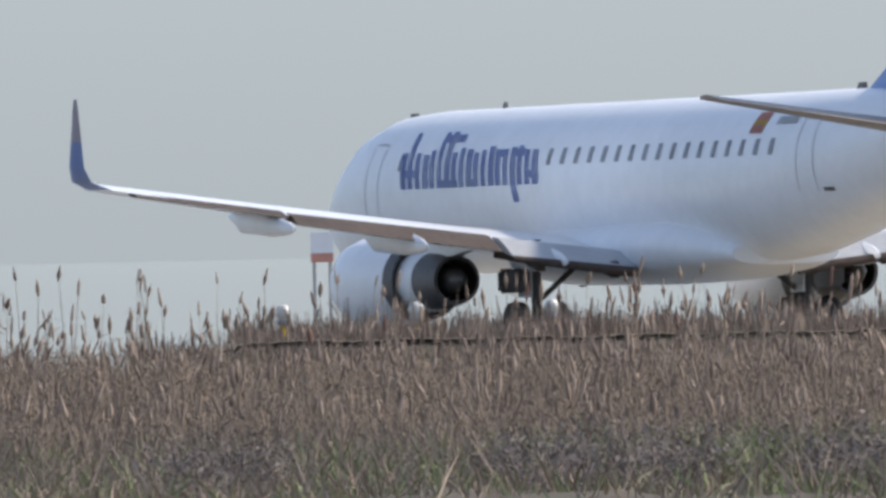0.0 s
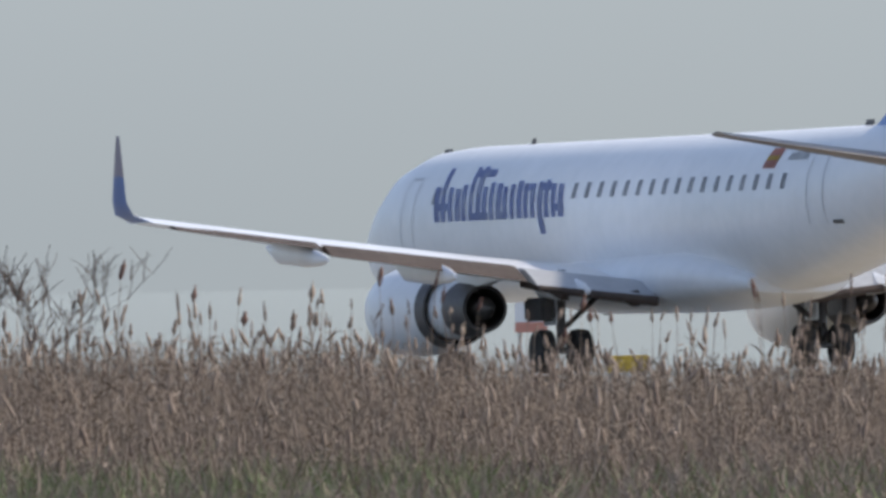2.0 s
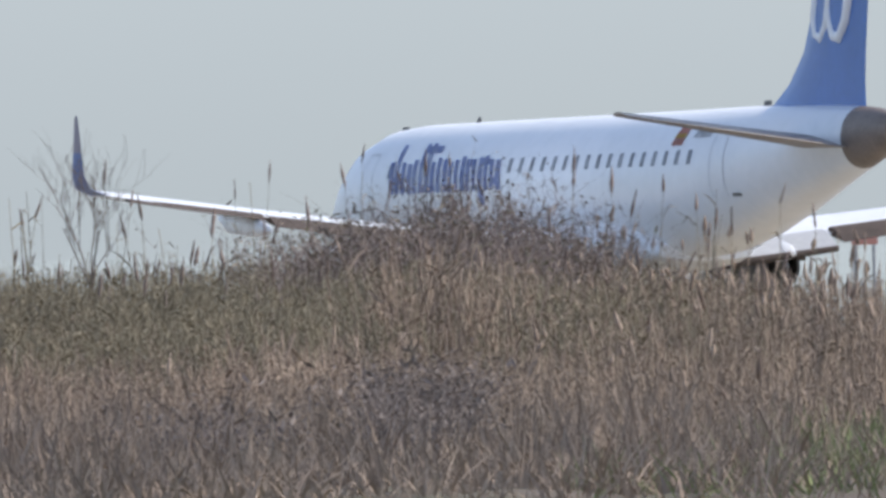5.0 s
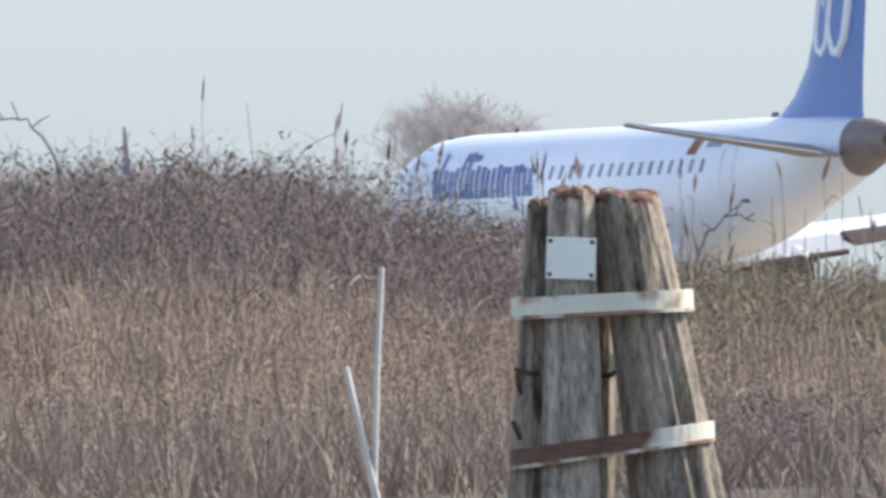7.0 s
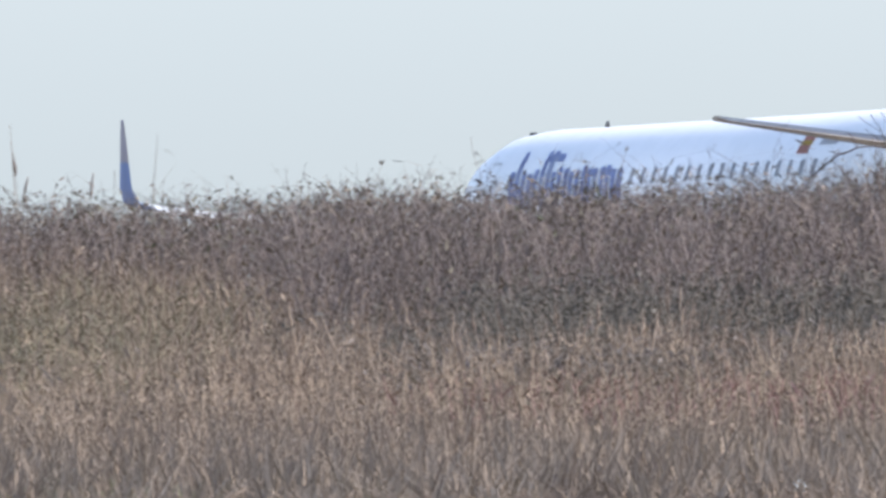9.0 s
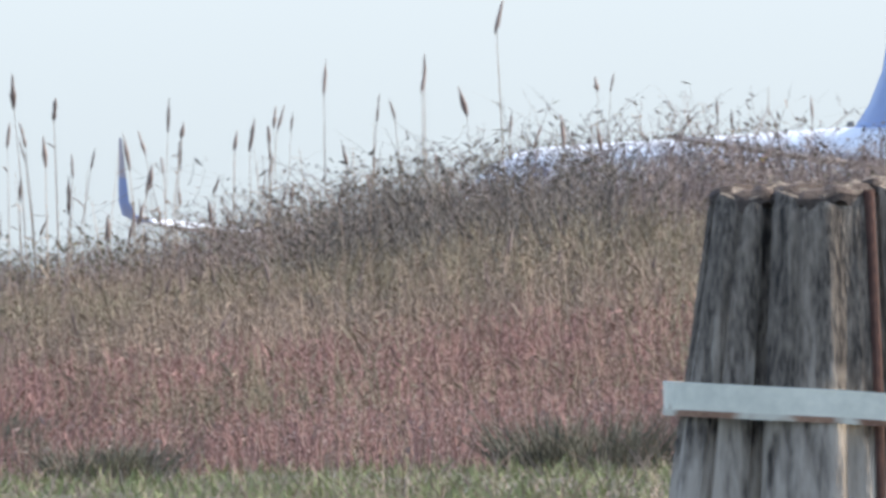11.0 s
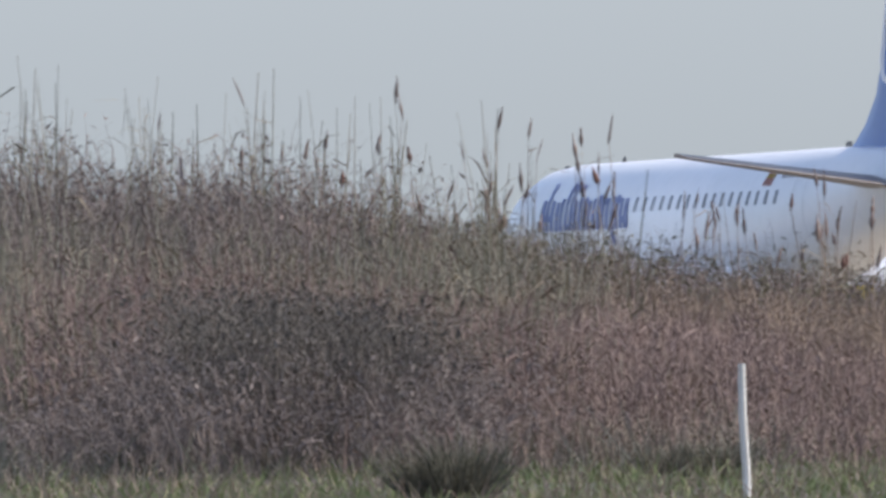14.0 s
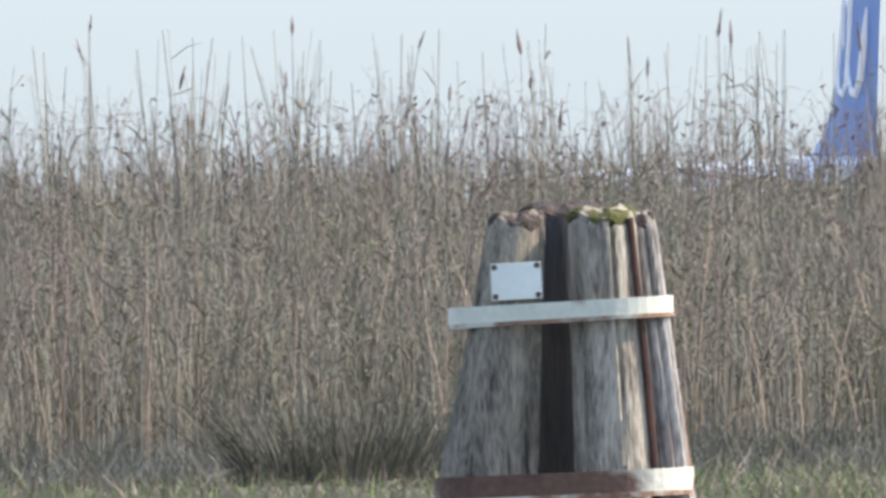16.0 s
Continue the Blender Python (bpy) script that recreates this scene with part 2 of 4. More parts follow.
DRY_LEAF = surface("dry_bramble_leaf", (0.11, 0.085, 0.07), (0.34, 0.265, 0.205), 0.9, grain=1.6, fine=9, bump=0, island=0.12, stretch=(1, 1, 0.4), coarse=0.8, third=((0.14, 0.14, 0.08), 0.8, 0.54, 0.66))
GREEN_LEAF = surface("bramble_leaf", (0.08, 0.08, 0.05), (0.22, 0.20, 0.12), 0.9, grain=1.6, fine=9, bump=0, island=0.12, stretch=(1, 1, 0.4), coarse=0.8)


# ---- building helpers ----
def part(name, bm, material, parent=None, label="", smooth=True):
    """Links a bmesh as one mesh object under a thing or a part."""
    me = bpy.data.meshes.new(name)
    bmesh.ops.recalc_face_normals(bm, faces=bm.faces)
    bm.to_mesh(me)
    bm.free()
    for m in (material if isinstance(material, (list, tuple)) else [material]):
        me.materials.append(m)
    if smooth:
        me.polygons.foreach_set("use_smooth", [True] * len(me.polygons))
        me.set_sharp_from_angle(angle=radians(40))
    ob = new(name, me)
    ob.parent = parent
    return tagged(ob, label)


def loft(rings, close=True, caps=True):
    bm = bmesh.new()
    rows = [[bm.verts.new(p) for p in ring] for ring in rings]
    n = len(rows[0])
    for a, b in zip(rows, rows[1:]):
        for i in range(n if close else n - 1):
            j = (i + 1) % n
            bm.faces.new((a[i], a[j], b[j], b[i]))
    if caps:
        bm.faces.new(rows[0])
        bm.faces.new(rows[-1])
    return bm


def box(x0, y0, z0, x1, y1, z1, bevel=0.0):
    bm = bmesh.new()
    bmesh.ops.create_cube(bm, size=1)
    bmesh.ops.transform(bm, matrix=Matrix.Translation(((x0 + x1) / 2, (y0 + y1) / 2, (z0 + z1) / 2)) @ Matrix.Diagonal((x1 - x0, y1 - y0, z1 - z0, 1)), verts=bm.verts)
    if bevel:
        bmesh.ops.bevel(bm, geom=bm.edges[:], offset=bevel, segments=2, affect="EDGES")
    return bm


def tube(points, radii, sides=10, caps=True):
    """A round bar along points."""
    rings = []
    pts = [Vector(p) for p in points]
    for i, p in enumerate(pts):
        d = (pts[min(i + 1, len(pts) - 1)] - pts[max(i - 1, 0)]).normalized()
        a = d.orthogonal().normalized()
        b = d.cross(a)
        r = radii[i] if isinstance(radii, (list, tuple)) else radii
        rings.append([p + r * (math.cos(2 * math.pi * k / sides) * a + math.sin(2 * math.pi * k / sides) * b) for k in range(sides)])
    # keep neighbouring rings from twisting
    for k in range(1, len(rings)):
        best = min(range(sides), key=lambda s: sum((rings[k][(i + s) % sides] - rings[k - 1][i]).length_squared for i in range(sides)))
        rings[k] = [rings[k][(i + best) % sides] for i in range(sides)]
    return loft(rings, caps=caps)


def lathe(profile, sides=24, axis="y"):
    """A round body from (along, radius) pairs."""
    rings = []
    for s, r in profile:
        ring = []
        for k in range(sides):
            c, q = r * math.cos(2 * math.pi * k / sides), r * math.sin(2 * math.pi * k / sides)
            ring.append((c, s, q) if axis == "y" else ((c, q, s) if axis == "z" else (s, c, q)))
        rings.append(ring)
    return loft(rings)


def moved(bm, m):
    bmesh.ops.transform(bm, matrix=m, verts=bm.verts)
    return bm


def thing(name, label, category, m=None, group="", kind=""):
    ob = new(name)
    ob.empty_display_size = 0.3
    if m:
        ob.matrix_world = m
    return tagged(ob, label, category, group, kind)


def spot(left, dist, z=0.0):
    """A place by its bearing to the left in milliradians and its distance from the eye."""
    return Vector((-dist * math.sin(left / 1000), dist * math.cos(left / 1000), z))


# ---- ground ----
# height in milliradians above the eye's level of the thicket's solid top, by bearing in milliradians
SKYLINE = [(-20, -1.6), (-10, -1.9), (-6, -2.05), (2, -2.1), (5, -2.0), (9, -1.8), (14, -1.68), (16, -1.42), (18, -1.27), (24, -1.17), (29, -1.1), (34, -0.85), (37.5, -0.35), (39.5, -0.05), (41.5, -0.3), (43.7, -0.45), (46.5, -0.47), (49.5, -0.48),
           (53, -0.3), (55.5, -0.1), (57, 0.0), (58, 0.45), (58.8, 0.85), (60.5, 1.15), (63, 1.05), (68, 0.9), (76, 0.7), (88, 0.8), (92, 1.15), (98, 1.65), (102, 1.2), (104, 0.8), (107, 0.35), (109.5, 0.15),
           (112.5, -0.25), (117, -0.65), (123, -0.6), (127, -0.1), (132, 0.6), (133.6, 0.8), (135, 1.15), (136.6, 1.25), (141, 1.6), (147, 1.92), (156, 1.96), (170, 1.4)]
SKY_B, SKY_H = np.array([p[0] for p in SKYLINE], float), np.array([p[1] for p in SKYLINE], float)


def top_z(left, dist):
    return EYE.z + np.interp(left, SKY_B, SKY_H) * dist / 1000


def ground_z(left, dist):
    """Bank by the camera, channel, marsh edge, low dyke under the thicket, level airfield."""
    left, dist = np.asarray(left, float), np.asarray(dist, float)
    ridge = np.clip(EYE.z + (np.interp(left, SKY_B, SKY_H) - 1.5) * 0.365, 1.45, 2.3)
    ring = np.array([0, 6, 14, 30, 222, 234, 243, 300, 1000])
    bay = 14 * np.interp(left, [46, 50, 61, 66], [0, 1, 1, 0])
    base = np.interp(dist - bay * (dist > 200), ring, [1.0, 1.0, 0.2, -1.6, -1.6, 0.6, 1.42, 1.44, 1.44])
    bump = np.interp(dist, [318, 360, 378, 430], [0, 1, 1, 0])
    far = np.interp(dist, [380, 440], [0, 1])
    z = base + (ridge - base) * bump * (dist >= 300)
    return z * (1 - far) + far * np.where(dist > 600, -0.03, 0.0)


def sheet(name, lefts, dists, height, material, label):
    lf, ds = np.meshgrid(lefts, dists, indexing="ij")
    z = height(lf, ds)
    a = lf / 1000
    co = np.stack([-ds * np.sin(a), ds * np.cos(a), z], -1).reshape(-1, 3)
    n, m = len(lefts), len(dists)
    i, j = np.meshgrid(np.arange(n - 1), np.arange(m - 1), indexing="ij")
    q = np.stack([i * m + j, (i + 1) * m + j, (i + 1) * m + j + 1, i * m + j + 1], -1).reshape(-1, 4)
    me = bpy.data.meshes.new(name)
    me.from_pydata(co.tolist(), [], q.tolist())
    me.materials.append(material)
    me.polygons.foreach_set("use_smooth", [True] * len(me.polygons))
    return tagged(new(name, me), label, name, kind="structure")


round_b = np.concatenate([np.linspace(-3141.6, -40, 60), np.arange(-30, 190, 1.0), np.linspace(200, 3141.6, 60)])
rings_d = np.array([0, 6, 14, 30, 120, 215, 222, 228, 234, 239, 243, 248, 255, 262, 268, 275, 282, 288, 294, 300, 307, 314, 321, 328, 335, 342, 350, 360, 370, 380, 400, 440, 600, 800, 1200, 2000, 4900])


def rough_ground(lf, ds):
    z = ground_z(lf, ds)
    wob = np.sin(lf * 1.7 + ds * 0.31) * 0.5 + np.sin(lf * 0.63 - ds * 0.17) * 0.5
    return z + wob * 0.035 * (ds > 240) * (ds < 390)


sheet("ground", round_b, rings_d, rough_ground, EARTH, "dry brown marsh ground and level airfield beyond")
sheet("water", np.linspace(-3141.6, 3141.6, 90), np.array([10, 60, 150, 240]), lambda a, b: a * 0 - 0.4, LAGOON, "grey-green lagoon channel before the marsh")
# wide added sheet that mirrors the sky where haze hides the ground
sheet("airfield", np.linspace(-900, 1100, 41), np.array([445, 700, 1000, 1500, 2500, 4800]), lambda a, b: a * 0 + 0.05, TARMAC, "flat airfield, a sky mirror in place of heat haze")


# ---- airliner ----
HULL = [(0, 2.60, 2.80, 0.09), (0.25, 2.28, 3.12, 0.42), (0.7, 2.04, 3.42, 0.70), (1.4, 1.84, 3.82, 0.98), (2.2, 1.72, 4.28, 1.18), (3.1, 1.65, 4.66, 1.34), (4.4, 1.60, 4.90, 1.45),
        (6.2, 1.60, 4.98, 1.505), (15, 1.60, 5.0, 1.505), (25, 1.60, 5.02, 1.505), (27, 1.72, 5.03, 1.48), (29, 2.0, 5.04, 1.38), (31, 2.38, 5.04, 1.20), (33, 2.8, 5.03, 0.98), (35, 3.22, 4.98, 0.74), (36.4, 3.5, 4.93, 0.58)]
CONE = [(36.4, 3.5, 4.93, 0.58), (37.3, 3.68, 4.88, 0.47), (38.1, 3.86, 4.8, 0.36), (38.6, 4.0, 4.72, 0.28), (38.65, 4.05, 4.68, 0.22)]
NOSE_Y = 18.7


def hull_ring(l, zb, zt, hw, n=32):
    ring = []
    for k in range(n):
        a = 2 * math.pi * k / n
        c, s = math.cos(a), math.sin(a)
        # the lower lobe is a little fuller than the upper
        p = 0.92 if s < 0 else 1.0
        ring.append((math.copysign(abs(c) ** p, c) * hw, NOSE_Y - l, (zb + zt) / 2 + s * (zt - zb) / 2))
    return ring


def on_hull(l, z, out=0.0):
    """A point of the fuselage's left flank."""
    ls = [h[0] for h in HULL]
    zb, zt, hw = (np.interp(l, ls, [h[k] for h in HULL]) for k in (1, 2, 3))
    u = max(-1, min(1, (z - (zb + zt) / 2) / ((zt - zb) / 2)))
    return (-(hw * math.sqrt(max(0, 1 - u * u)) + out), NOSE_Y - l, z)


def decal(shape, out=0.012, mirror=False):
    """A thin plate that follows the flank; shape: corners (l, z) of a four-sided outline, from below."""
    (a, b, c, d) = shape
    bm = bmesh.new()
    n = 6
    grid = []
    for i in range(n + 1):
        v = i / n
        row = []
        for j in range(3):
            u = j / 2
            l = (a[0] * (1 - u) + b[0] * u) * (1 - v) + (d[0] * (1 - u) + c[0] * u) * v
            z = (a[1] * (1 - u) + b[1] * u) * (1 - v) + (d[1] * (1 - u) + c[1] * u) * v
            p = Vector(on_hull(l, z, out))
            row.append(bm.verts.new((-p.x, p.y, p.z) if mirror else p))
        grid.append(row)
    for r, s in zip(grid, grid[1:]):
        for i in range(2):
            bm.faces.new((r[i], r[i + 1], s[i + 1], s[i]))
    bmesh.ops.solidify(bm, geom=bm.faces[:], thickness=0.008)
    return bm


def foil(sections, flip=False, thick=0.115, droop=0.045):
    """A wing from (side, lead l, trail l, z, lean) sections; lean turns the section upright for a winglet."""
    shape = [(0, 0), (0.03, 0.35), (0.12, 0.75), (0.35, 1.0), (0.65, 0.65), (0.9, 0.22), (1.0, 0.04), (1.0, -0.04), (0.9, -0.08), (0.6, -0.3), (0.3, -0.55), (0.1, -0.45), (0.03, -0.25)]
    rings = []
    for s, l0, l1, z, lean in sections:
        ch = l1 - l0
        ring = []
        for u, v in shape:
            h = v * ch * thick * 0.62
            drop = -droop * ch * u
            x = s - math.sin(radians(lean)) * h
            ring.append(((x if flip else -x), NOSE_Y - (l0 + u * ch), z + math.cos(radians(lean)) * h + drop))
        rings.append(ring)
    return loft(rings)


def build_engine(air, sgn):
    lat, zc = 4.35 * sgn, 1.42
    place = Matrix.Translation((lat, 0, zc))
    y = lambda l: NOSE_Y - l
    nac = part("engine", moved(lathe([(y(13.1), 0.62), (y(12.75), 0.70), (y(12.62), 0.80), (y(12.75), 0.88), (y(13.3), 0.96), (y(14.2), 0.97), (y(15.2), 0.90), (y(15.75), 0.83), (y(15.75), 0.78), (y(15.2), 0.76)], 36), place), WHITE, air, "white engine nacelle")
    part("nozzle_ring", moved(lathe([(y(15.7), 0.845), (y(16.1), 0.79), (y(16.1), 0.74), (y(15.7), 0.77)], 36), place), DARK_METAL, nac, "dark nozzle ring")
    part("inner_sleeve", moved(lathe([(y(15.3), 0.68), (y(16.5), 0.63), (y(16.75), 0.60), (y(16.75), 0.55), (y(15.3), 0.57)], 32), place), WHITE, nac, "pale inner sleeve")
    part("exhaust", moved(lathe([(y(16.6), 0.61), (y(17.4), 0.56), (y(17.8), 0.50), (y(17.8), 0.43), (y(16.7), 0.45)], 32), place), DARK_METAL, nac, "sooty exhaust")
    part("exhaust_plug", moved(lathe([(y(16.8), 0.36), (y(17.7), 0.27), (y(18.15), 0.11), (y(18.25), 0.02)], 20), place), DARK_METAL, nac, "dark exhaust cone")
    part("fan", moved(lathe([(y(13.25), 0.61), (y(13.2), 0.30), (y(12.85), 0.04)], 28), place), DARK_METAL, nac, "dark fan")
    rings = []
    for l, zb, zt, w in ((13.3, 0.9, 0.98, 0.05), (14.2, 0.85, 1.18, 0.16), (16.0, 0.55, 1.12, 0.2), (17.5, 0.45, 0.95, 0.17), (19.0, 0.62, 0.85, 0.06)):
        rings.append([(lat + sx * w, y(l), zc + z) for sx, z in ((-1, zb), (1, zb), (1, zt), (0, zt + 0.03), (-1, zt))])
    part("pylon", loft(rings), WHITE, nac)


def build_gear(air, name, x, y, gap, radius, width, top):
    leg = part(name, tube([(x, y, radius), (x, y, 0.95), (x, y, top)], [0.085, 0.10, 0.125], 12), DARK_METAL, air, "steel undercarriage leg")
    part("brace", tube([(x, y, 0.9), (x * 0.45, y + 0.25, top)], 0.06, 8), DARK_METAL, leg)
    part("drag_strut", tube([(x, y, 0.8), (x, y + 0.9, top)], 0.05, 8), DARK_METAL, leg)
    part("torque_link", tube([(x, y - 0.05, 0.95), (x, y - 0.32, 0.78), (x, y - 0.05, 0.58)], 0.04, 8), DARK_METAL, leg)
    part("axle", tube([(x - gap - 0.1, y, radius), (x + gap + 0.1, y, radius)], 0.06, 10), METAL, leg)
    if top > 2:
        part("bay_door", box(x - 0.62 if x < 0 else x + 0.30, y - 0.5, 1.12, x - 0.30 if x < 0 else x + 0.62, y + 0.6, 1.62, 0.06), DARK_METAL, leg, "dark bay door hanging open")
    part("leg_door", box(x - 0.28, y - 0.45, 1.02, x - 0.24, y + 0.3, top - 0.15, 0.01), WHITE, leg)
    for s in (-1, 1):
        wheel = new("wheel")
        wheel.parent = leg
        wheel.location = (x + s * gap, y, radius)
        wheels.append((wheel, radius))
        prof = [(-width * 0.42, radius * 0.62), (-width * 0.5, radius * 0.80), (-width * 0.44, radius * 0.95), (-width * 0.2, radius), (width * 0.2, radius), (width * 0.44, radius * 0.95), (width * 0.5, radius * 0.80), (width * 0.42, radius * 0.62)]
        part("tyre", lathe(prof, 28, "x"), RUBBER, wheel, "black rubber tyre")
        part("rim", lathe([(-width * 0.4, radius * 0.25), (-width * 0.33, radius * 0.63), (width * 0.33, radius * 0.63), (width * 0.4, radius * 0.25)], 20, "x"), METAL, wheel, "steel rim")


wheels = []


def build_airliner():
    air = thing("airliner", "white twin-engined airliner with a blue tail on its take-off run", "aircraft")
    body = part("fuselage", loft([hull_ring(*h) for h in HULL]), WHITE, air, "white painted fuselage")
    cone = part("tail_cone", loft([hull_ring(l, zb, zt, hw + 0.004) for l, zb, zt, hw in CONE]), CONE_METAL, air, "bare grey metal tail cone")
    part("exhaust_ring", moved(lathe([(0, 0.16), (-0.16, 0.17), (-0.18, 0.13), (-0.1, 0.11)], 20), Matrix.Translation((0, NOSE_Y - 38.6, 4.37))), DARK_METAL, cone)
    # wing-to-body fairing
    rings = []
    for l, w, zb, zt in ((12.2, 0.9, 1.62, 1.8), (13.2, 1.45, 1.40, 2.1), (15, 1.72, 1.26, 2.5), (19, 1.78, 1.22, 2.6), (22, 1.76, 1.26, 2.62), (23.8, 1.58, 1.38, 2.4), (25.2, 1.15, 1.56, 2.0)):
        rings.append([(w * math.copysign(abs(math.cos(a)) ** 0.7, math.cos(a)), NOSE_Y - l, (zb + zt) / 2 + math.copysign(abs(math.sin(a)) ** 0.8, math.sin(a)) * (zt - zb) / 2) for a in np.linspace(0, 2 * math.pi, 28, endpoint=False)])
    part("belly_fairing", loft(rings), WHITE, air, "white belly fairing")
    for flip in (False, True):
        sg = 1 if flip else -1
        wing = part("wing", foil([(1.2, 14.4, 20.2, 1.95, 0), (2.9, 15.4, 20.3, 2.12, 0), (4.6, 16.6, 20.5, 2.32, 0), (9.2, 18.9, 21.4, 2.88, 0), (13.6, 21.0, 22.5, 3.42, 0)], flip), WING_SKIN, air, "wing with the sun's sheen put into its bright skin colour")
        part("inner_flap", foil([(1.7, 19.9, 21.3, 1.86, 0), (4.5, 20.2, 21.5, 2.18, 0)], flip, 0.20, 0.26), FLAP_GREY, wing, "grey inner flap, lowered")
        # dark bar paints the shaded band below the flap's trailing edge
        part("flap_edge_shade", tube([(sg * 1.75, NOSE_Y - 21.32, 1.47), (sg * 3.1, NOSE_Y - 21.42, 1.63), (sg * 4.5, NOSE_Y - 21.52, 1.80)], [0.11, 0.09, 0.07], 8), FLAP_SHADE, wing, "trailing edge with its shade painted in")
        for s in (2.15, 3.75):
            part("flap_track", loft([[(sg * (s + w), NOSE_Y - l, z + h) for w, h in ((-0.09, -0.16), (0.09, -0.16), (0.09, 0.16), (-0.09, 0.16))] for l, z in ((18.6, 1.78 + s * 0.06), (20.3, 1.50 + s * 0.10), (21.1, 1.32 + s * 0.10))]), FLAP_SHADE, wing, "dark flap track")
        part("outer_flap", foil([(4.7, 20.25, 21.4, 2.24, 0), (9.3, 21.1, 21.95, 2.78, 0)], flip, 0.20, 0.26), FLAP_SHADE, wing)
        part("aileron", foil([(9.5, 21.15, 21.95, 2.84, 0), (13.0, 22.0, 22.6, 3.27, 0)], flip, 0.16, 0.16), FLAP_SHADE, wing)
        part("winglet", foil([(13.55, 21.0, 22.5, 3.42, 0), (13.95, 21.3, 22.45, 3.56, 45), (14.12, 21.65, 22.50, 3.85, 78), (14.3, 22.40, 22.72, 5.0, 82), (14.33, 22.55, 22.74, 5.2, 82)], flip, 0.10), WINGLET, wing, "blue winglet")
        for s, l, z, r in ((3.4, 20.2, 1.85, 0.19), (6.6, 20.7, 2.22, 0.17), (9.7, 21.3, 2.62, 0.15)):
            rings = [[(sg * s + rr * math.cos(a), NOSE_Y - ll, zz + 1.5 * rr * math.sin(a)) for a in np.linspace(0, 2 * math.pi, 12, endpoint=False)] for ll, zz, rr in ((l - 2.3, z + 0.18, 0.03), (l - 1.5, z + 0.05, r), (l + 0.2, z - 0.05, r), (l + 1.1, z - 0.12, r * 0.6), (l + 1.45, z - 0.14, 0.03))]
            part("flap_fairing", loft(rings), WHITE, wing, "white canoe-shaped flap fairing")
        part("position_light", moved(lathe([(-0.1, 0.01), (0, 0.05), (0.1, 0.01)], 10), Matrix.Translation((sg * 13.4, NOSE_Y - 21.1, 3.5))), LAMP_GLASS, wing)
        part("tailplane", foil([(0.45, 33.3, 36.7, 4.12, 0), (3.0, 34.7, 36.95, 4.45, 0), (5.95, 36.1, 37.3, 4.84, 0), (6.05, 36.5, 37.3, 4.86, 0)], flip, 0.10), WING_GREY, air, "grey tailplane")
        build_engine(air, sg)
        # rear and front doors, thin raised frames
        for l0, l1, z0, z1 in ((29.4, 30.15, 2.75, 4.45), (4.9, 5.65, 2.55, 4.3)):
            for a, b, c, d in ((l0 - 0.03, l0, z0, z1), (l1, l1 + 0.03, z0, z1), (l0, l1, z1, z1 + 0.03), (l0, l1, z0 - 0.03, z0)):
                part("door_seam", decal([(b, c), (a, c), (a, d), (b, d)], 0.012, flip), SEAM, body)
        part("vent", decal([(30.85, 2.97), (30.4, 2.97), (30.4, 3.05), (30.85, 3.05)], 0.02, flip), METAL, air, "small dark vent")
        pitch = 0.785
        for k in range(28):
            l = 6.9 + k * pitch
            if 7.0 < l < 14.9 and not flip:
                continue
            part("window", decal([(l + 0.12, 3.75), (l - 0.12, 3.75), (l - 0.12, 4.08), (l + 0.12, 4.08)], 0.006, flip), PANE, body, "cabin window paled for haze", smooth=False)
    # nose windows
    for x0, x1 in ((-0.92, -0.5), (-0.46, -0.03), (0.03, 0.46), (0.5, 0.92)):
        part("cockpit_window", loft([[(x0, NOSE_Y - 2.0 - abs(x0) * 0.5, 3.75), (x1, NOSE_Y - 2.0 - abs(x1) * 0.5, 3.75), (x1, NOSE_Y - 2.55 - abs(x1) * 0.5, 4.2), (x0, NOSE_Y - 2.55 - abs(x0) * 0.5, 4.2)],
                                     [(x0, NOSE_Y - 2.3 - abs(x0) * 0.5, 3.6), (x1, NOSE_Y - 2.3 - abs(x1) * 0.5, 3.6), (x1, NOSE_Y - 2.85 - abs(x1) * 0.5, 4.1), (x0, NOSE_Y - 2.85 - abs(x0) * 0.5, 4.1)]]), PANE, body, smooth=False)
    # the airline's mark on the flank, as plain slanted blocks
    def block(l, w, z0, z1, slant=0.42):
        sh = lambda z: (z - 3.42) * slant
        part("marking", decal([(l + w - sh(z0), z0), (l - sh(z0), z0), (l - sh(z1), z1), (l + w - sh(z1), z1)], 0.014), LETTER, body, "blue airline marking", smooth=False)
    for k in range(19):
        l = 7.1 + k * 0.425
        high = 4.52 if k in (1, 5, 6) else (4.12 + 0.06 * math.sin(k * 1.7))
        block(l, 0.25 if k % 3 else 0.31, 3.02 if k == 15 else 3.37, high)
    for l, w, z in ((7.15, 0.8, 3.6), (9.3, 1.2, 4.3), (9.3, 1.1, 3.37), (10.9, 0.6, 3.37), (12.6, 0.7, 3.95), (13.6, 0.7, 3.95), (14.5, 0.6, 3.5)):
        block(l, w, z, z + 0.16)
    part("flag_panel", decal([(27.35, 4.2), (26.65, 4.2), (26.65, 4.37), (27.35, 4.37)], 0.014), RED, body, "red and yellow flag", smooth=False)
    part("flag_panel", decal([(27.35, 4.37), (26.65, 4.37), (26.65, 4.46), (27.35, 4.46)], 0.014), GOLD, body, smooth=False)
    part("flag_panel", decal([(27.35, 4.46), (26.65, 4.46), (26.65, 4.62), (27.35, 4.62)], 0.014), RED, body, smooth=False)
